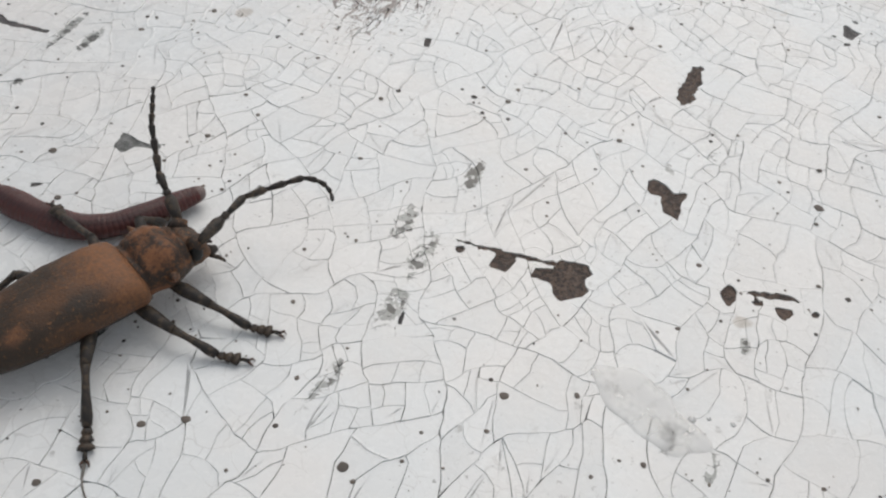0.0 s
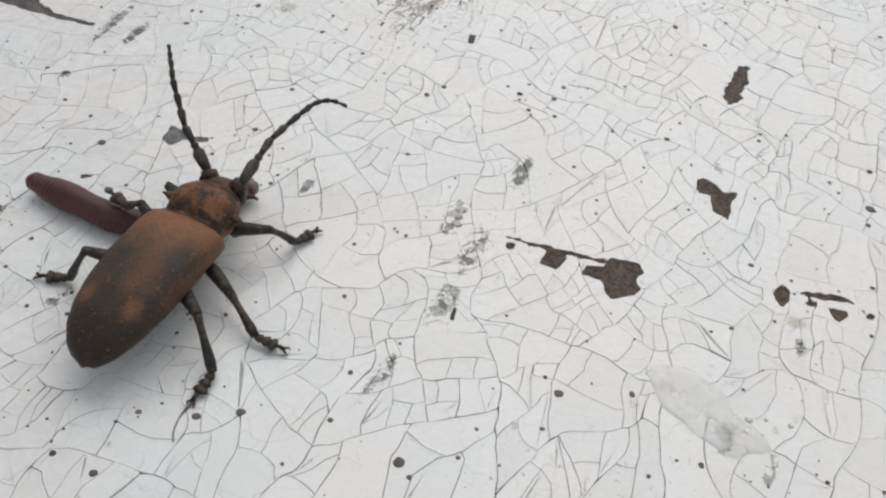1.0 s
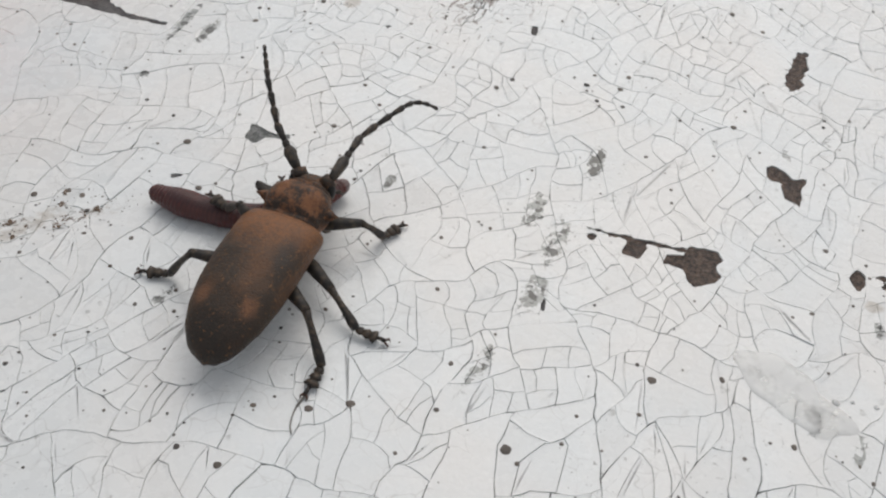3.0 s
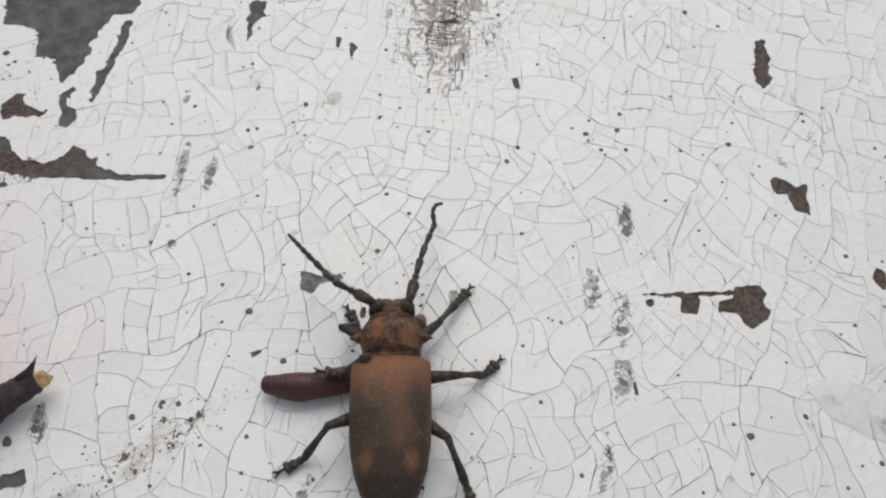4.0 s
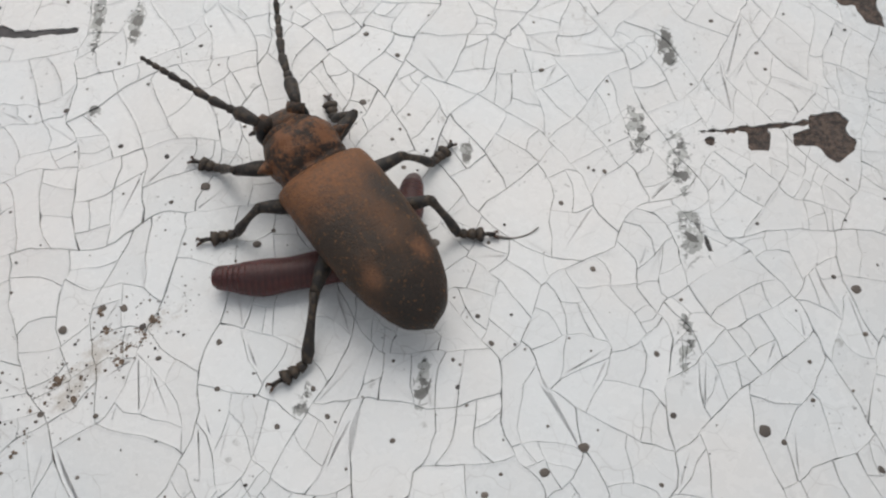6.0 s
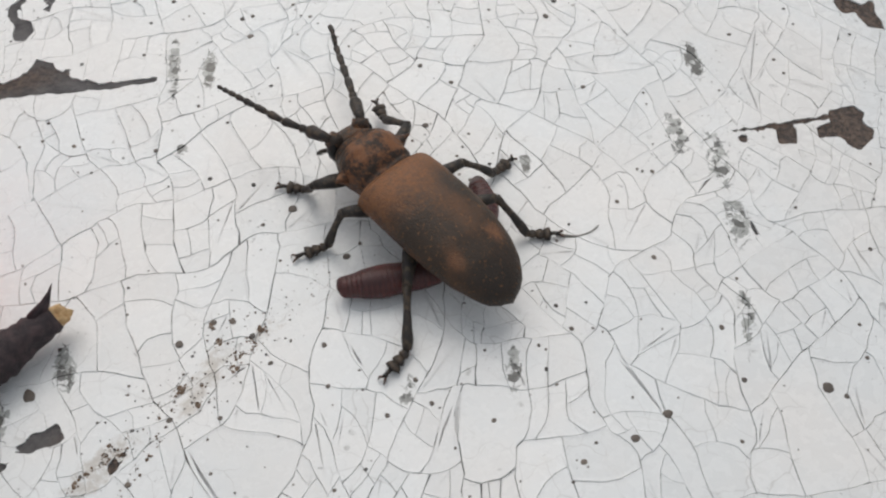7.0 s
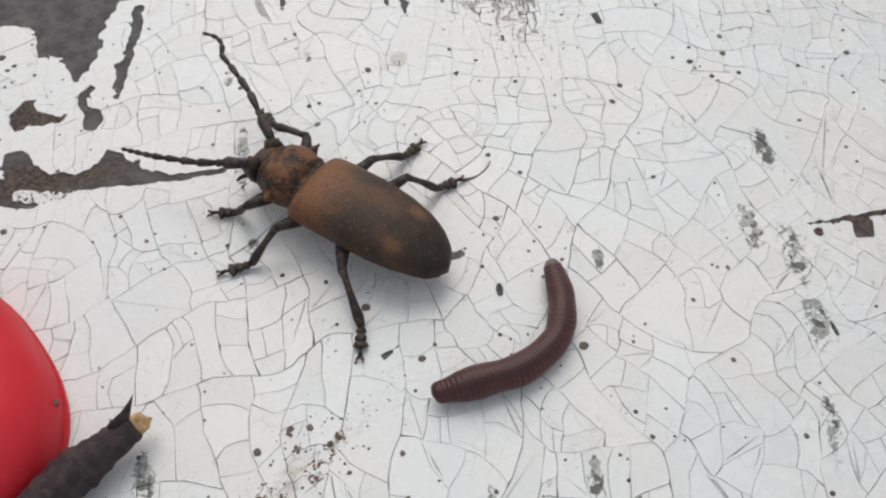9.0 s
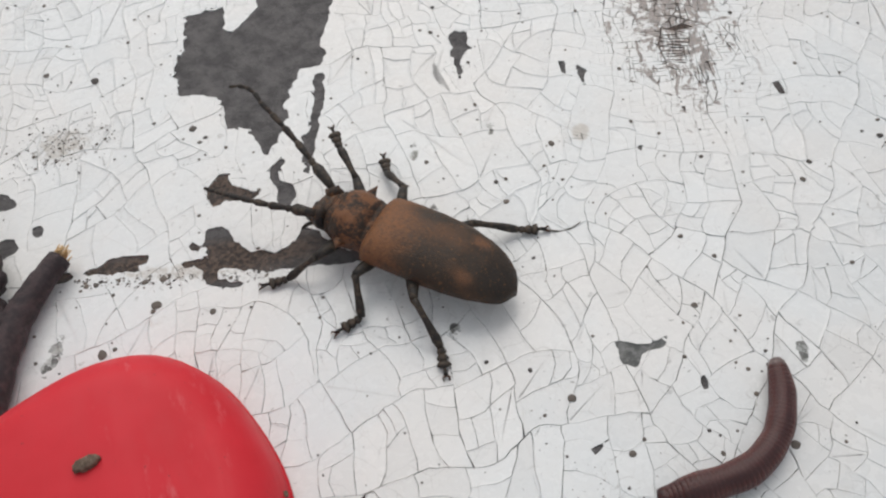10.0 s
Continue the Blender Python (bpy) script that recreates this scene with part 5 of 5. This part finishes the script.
FEELER_MID = {
    "left": [(0.0, 9.8, 10.9, 12.6), (0.5, 11.5, 9.2, 12.0), (1.0, 12.2, 9.2, 12.1), (1.5, 12.5, 7.9, 12.9), (2.0, 12.3, 7.9, 12.4), (3.5, 13.6, 8.8, 11.3), (4.0, 13.5, 10.2, 5.7), (4.5, 8.4, 10.5, 12.7), (5.0, 14.2, 9.3, 1.9), (5.5, 15.5, 8.3, 3.3), (6.0, 16.4, 5.7, 5.0), (7.5, 17.3, 5.0, 5.2), (8.0, 16.7, 4.9, 9.4), (8.5, 16.7, 5.0, 10.0), (9.0, 16.7, 6.9, 5.2), (9.5, 17.9, 3.6, 6.0), (10.0, 18.1, 4.0, 4.9)],
    "right": [(0.0, 20.3, -2.1, 7.2), (0.5, 21.9, -3.6, 7.2), (1.0, 23.0, -3.6, 7.2), (1.5, 22.7, -3.3, 7.2), (2.0, 23.1, -4.5, 7.2), (3.5, 21.8, -7.1, 7.2), (4.0, 19.7, -5.1, 2.6), (4.5, 21.0, -4.6, 3.9), (5.0, 21.2, -3.8, 4.0), (5.5, 20.9, -4.9, 6.8), (6.0, 19.2, -7.0, 3.0), (7.5, 18.5, -8.5, 2.8), (8.0, 17.0, -10.1, 5.9), (8.5, 18.8, -8.9, 7.0), (9.0, 20.4, -8.6, 7.1), (9.5, 20.9, -9.4, 9.6), (10.0, 20.5, -7.3, 10.0)],
}
FEELER_END = {
    "left": [(0.0, 11.1, 11.9, 14.4), (0.5, 13.3, 11.4, 13.7), (1.0, 14.2, 10.6, 13.8), (1.5, 14.1, 9.5, 14.9), (2.0, 15.0, 9.5, 14.2), (3.5, 15.8, 10.1, 12.8), (4.0, 16.5, 12.7, 5.6), (4.5, 9.3, 12.3, 14.5), (5.0, 17.3, 11.1, 0.7), (5.5, 18.8, 9.9, 2.5), (6.0, 20.5, 7.0, 4.7), (7.5, 21.0, 5.6, 4.9), (8.0, 19.9, 5.5, 10.3), (8.5, 19.4, 5.9, 11.1), (9.0, 20.2, 7.8, 5.0), (9.5, 21.3, 3.9, 6.0), (10.0, 21.3, 4.1, 4.5)],
    "right": [(0.0, 20.9, -5.4, 6.3), (0.5, 21.9, -7.1, 6.3), (1.0, 23.2, -6.5, 6.3), (1.5, 23.2, -7.1, 6.3), (2.0, 22.9, -7.9, 6.3), (3.5, 21.6, -8.5, 6.3), (4.0, 24.2, -6.4, 1.6), (4.5, 24.6, -5.6, 3.3), (5.0, 24.8, -4.4, 3.4), (5.5, 24.5, -5.6, 7.0), (6.0, 23.3, -9.1, 2.1), (7.5, 22.5, -10.5, 1.8), (8.0, 21.0, -13.1, 5.9), (8.5, 22.3, -11.1, 7.3), (9.0, 23.2, -9.4, 7.4), (9.5, 22.6, -8.9, 10.5), (10.0, 23.3, -6.4, 11.1)],
}
# middle line of the worm, tail to head, at some times
WORM_LINES = [
    (0.0, [(-34.0, -5.8), (-28.2, -8.7), (-23.2, -10.4), (-19.2, -9.8), (-15.3, -7.4), (-11.0, -3.9)]),
    (1.0, [(-34.3, -6.0), (-28.9, -8.5), (-23.8, -10.7), (-19.2, -10.4), (-15.0, -7.8), (-10.6, -4.0)]),
    (4.0, [(-29.0, -8.2), (-25.0, -9.5), (-20.9, -9.8), (-17.0, -9.4), (-13.0, -7.6), (-9.8, -4.4)]),
    (4.5, [(-29.2, -8.4), (-25.1, -9.2), (-20.8, -9.7), (-15.9, -9.1), (-12.1, -6.7), (-9.0, -3.2)]),
    (5.5, [(-30.2, -8.5), (-26.5, -9.6), (-22.3, -10.1), (-18.0, -10.0), (-13.6, -7.8), (-10.3, -3.9)]),
    (6.0, [(-30.8, -8.0), (-27.3, -9.2), (-22.7, -9.9), (-18.0, -10.2), (-13.6, -8.0), (-11.2, -4.0)]),
]
WORM_LINES += [
    (7.5, [(-27.6, -9.3), (-23.3, -10.2), (-19.1, -10.8), (-14.6, -9.3), (-11.6, -6.0), (-11.2, -2.5)]),
    (8.0, [(-27.0, -9.2), (-23.0, -9.8), (-19.0, -10.7), (-14.5, -9.8), (-11.6, -6.1), (-11.1, -2.2)]),
    (8.5, [(-27.5, -9.5), (-24.3, -9.9), (-20.5, -10.4), (-16.3, -9.6), (-12.9, -6.9), (-10.8, -3.0)]),
    (9.0, [(-27.0, -9.6), (-22.8, -10.1), (-18.3, -10.5), (-13.8, -8.8), (-11.3, -5.2), (-10.2, -1.2)]),
    (9.5, [(-27.1, -10.3), (-22.9, -10.8), (-18.0, -10.9), (-13.2, -9.4), (-10.5, -5.8), (-9.4, -0.9)]),
    (10.0, [(-26.5, -10.4), (-21.5, -11.0), (-17.0, -10.9), (-13.0, -8.9), (-10.2, -5.5), (-8.8, -2.4)]),
]


# how far each foot is turned from the line of its leg
FOOT_TURN = {
    "front_right": [(0, 12), (0.5, 25), (3.5, 25), (4, 5), (6, 13), (8, 10), (10, 0)], "middle_right": [(0, 15), (0.5, 31), (3.5, 31), (4.5, 20), (6, 16), (8, 14), (10, 0)],
    "hind_right": [(0, 0), (0.5, -40), (3.5, -40), (4, -15), (4.5, 0), (6, 2), (8, 12), (10, -8)], "front_left": [(0, 0), (6, -3), (8, 0), (10, -12)],
    "middle_left": [(0, 0), (6, 2), (8, -4), (9.5, -20), (10, -28)], "hind_left": [(0, 0), (4, 0), (5.5, -36), (7.5, -32), (8, -12), (10, -7)],
}
# turn of the curled feeler about its length
FEELER_ROLL = [(0, 0), (3.5, 0), (4.5, 90), (7.75, 90), (8.75, 180), (10, 180)]


def at_time(rows, t):
    """Values at t of rows (seconds, ...), eased from row to row."""
    for a, b in zip(rows, rows[1:]):
        if t <= b[0]:
            u = min(1.0, max(0.0, (t - a[0]) / (b[0] - a[0])))
            return [p + (q - p) * u for p, q in zip(a[1:], b[1:])]
    return list(rows[-1][1:])


def along(start, end, up=Vector((0, 0, 1))):
    """A pose at start whose x axis points to end; metres out."""
    x = (Vector(end) - Vector(start)).normalized()
    y = up.cross(x)
    y = y.normalized() if y.length > 1e-5 else Vector((0, 1, 0))
    z = x.cross(y)
    m = Matrix((x, y, z)).transposed().to_4x4()
    m.translation = Vector(start) * MM
    return m


def body_pose(t):
    x, y, z, deg = at_time(BODY, t)
    return Matrix.Translation((x, y, z)) @ Euler((0, 0, radians(deg))).to_matrix().to_4x4()


def leg_joints(key, t):
    """Hip, knee, ankle and toe in body space."""
    hip, thigh, shin, foot = LEGS[key]
    hip = Vector(hip)
    fx, fy, fz = at_time(FEET[key], t)
    toe = body_pose(t).inverted() @ Vector((fx, fy, fz + 0.35))
    out = Vector((toe.x - hip.x, toe.y - hip.y, 0)).normalized()
    out.rotate(Euler((0, 0, radians(at_time(FOOT_TURN[key], t)[0]))))
    ankle = toe - out * (foot * 0.93) + Vector((0, 0, 0.35))
    d = ankle - hip
    reach = min(d.length, (thigh + shin) * 0.995)
    if d.length > reach:
        ankle = hip + d.normalized() * reach
        d = ankle - hip
    a = max(-1, min(1, (thigh ** 2 + reach ** 2 - shin ** 2) / (2 * thigh * reach)))
    dirn = d.normalized()
    bend = Vector(KNEES[key]) - hip + Vector((0, 0, 0.6))
    bend = (bend - dirn * bend.dot(dirn)).normalized()
    knee = hip + dirn * (thigh * a) + bend * (thigh * math.sqrt(max(0, 1 - a * a)))
    return hip, knee, ankle, toe


def motions():
    times = [0.25 * i for i in range(41)]
    walk(BEETLE, [(t, Matrix.Translation(body_pose(t).translation * MM) @ body_pose(t).to_quaternion().to_matrix().to_4x4()) for t in times])
    for key, (thigh, shin, foot) in LEG_PIECES.items():
        joints = [leg_joints(key, t) for t in times]
        walk(thigh, [(t, along(j[0], j[1])) for t, j in zip(times, joints)])
        walk(shin, [(t, along(j[1], j[2])) for t, j in zip(times, joints)])
        walk(foot, [(t, along(j[2], j[3])) for t, j in zip(times, joints)])
    for key, pieces in FEELERS.items():
        rows = [[], [], []]
        for t in times:
            p = Vector((6.9, 2.0 if key == "left" else -2.0, 5.4))
            for k, table in enumerate((FEELER_NEAR, FEELER_MID, FEELER_END)):
                way = (Vector(at_time(table[key], t)) - p).normalized()
                roll = at_time(FEELER_ROLL, t)[0] if key == "right" else 0.0
                rows[k].append((t, along(p, p + way) @ Matrix.Rotation(radians(roll), 4, "X")))
                p = p + way * (0.97 * FEELER_SIZE[key][k] * sum(l for l, w in FEELER_ROWS[k]))
        for piece, r in zip(pieces, rows):
            walk(piece, r)
    moments = [0, 0.5, 1, 2, 3, 3.5, 4, 4.5, 5, 5.5, 6, 6.75, 7.5, 8, 8.5, 9, 9.5, 10]
    rows = [[] for _ in RINGS]
    for t in moments:
        flat = at_time([(u, *[c for p in line for c in p]) for u, line in WORM_LINES], t)
        path = smooth_path([(flat[2 * i], flat[2 * i + 1], 1.48) for i in range(6)], 20)
        run = [0.0]
        for a, b in zip(path, path[1:]):
            run.append(run[-1] + (b - a).length)
        for i in range(WORM_RINGS):
            s = run[-1] * i / (WORM_RINGS - 1)
            p = Vector([float(np.interp(s, run, [q[k] for q in path])) for k in range(3)])
            e = Vector([float(np.interp(min(s + 0.4, run[-1]), run, [q[k] for q in path])) for k in range(3)])
            b = Vector([float(np.interp(max(s - 0.4, 0), run, [q[k] for q in path])) for k in range(3)])
            m = along(b, e)
            m.translation = p * MM
            rows[i].append((t, m))
    for ring, r in zip(RINGS, rows):
        walk(ring, r)


motions()
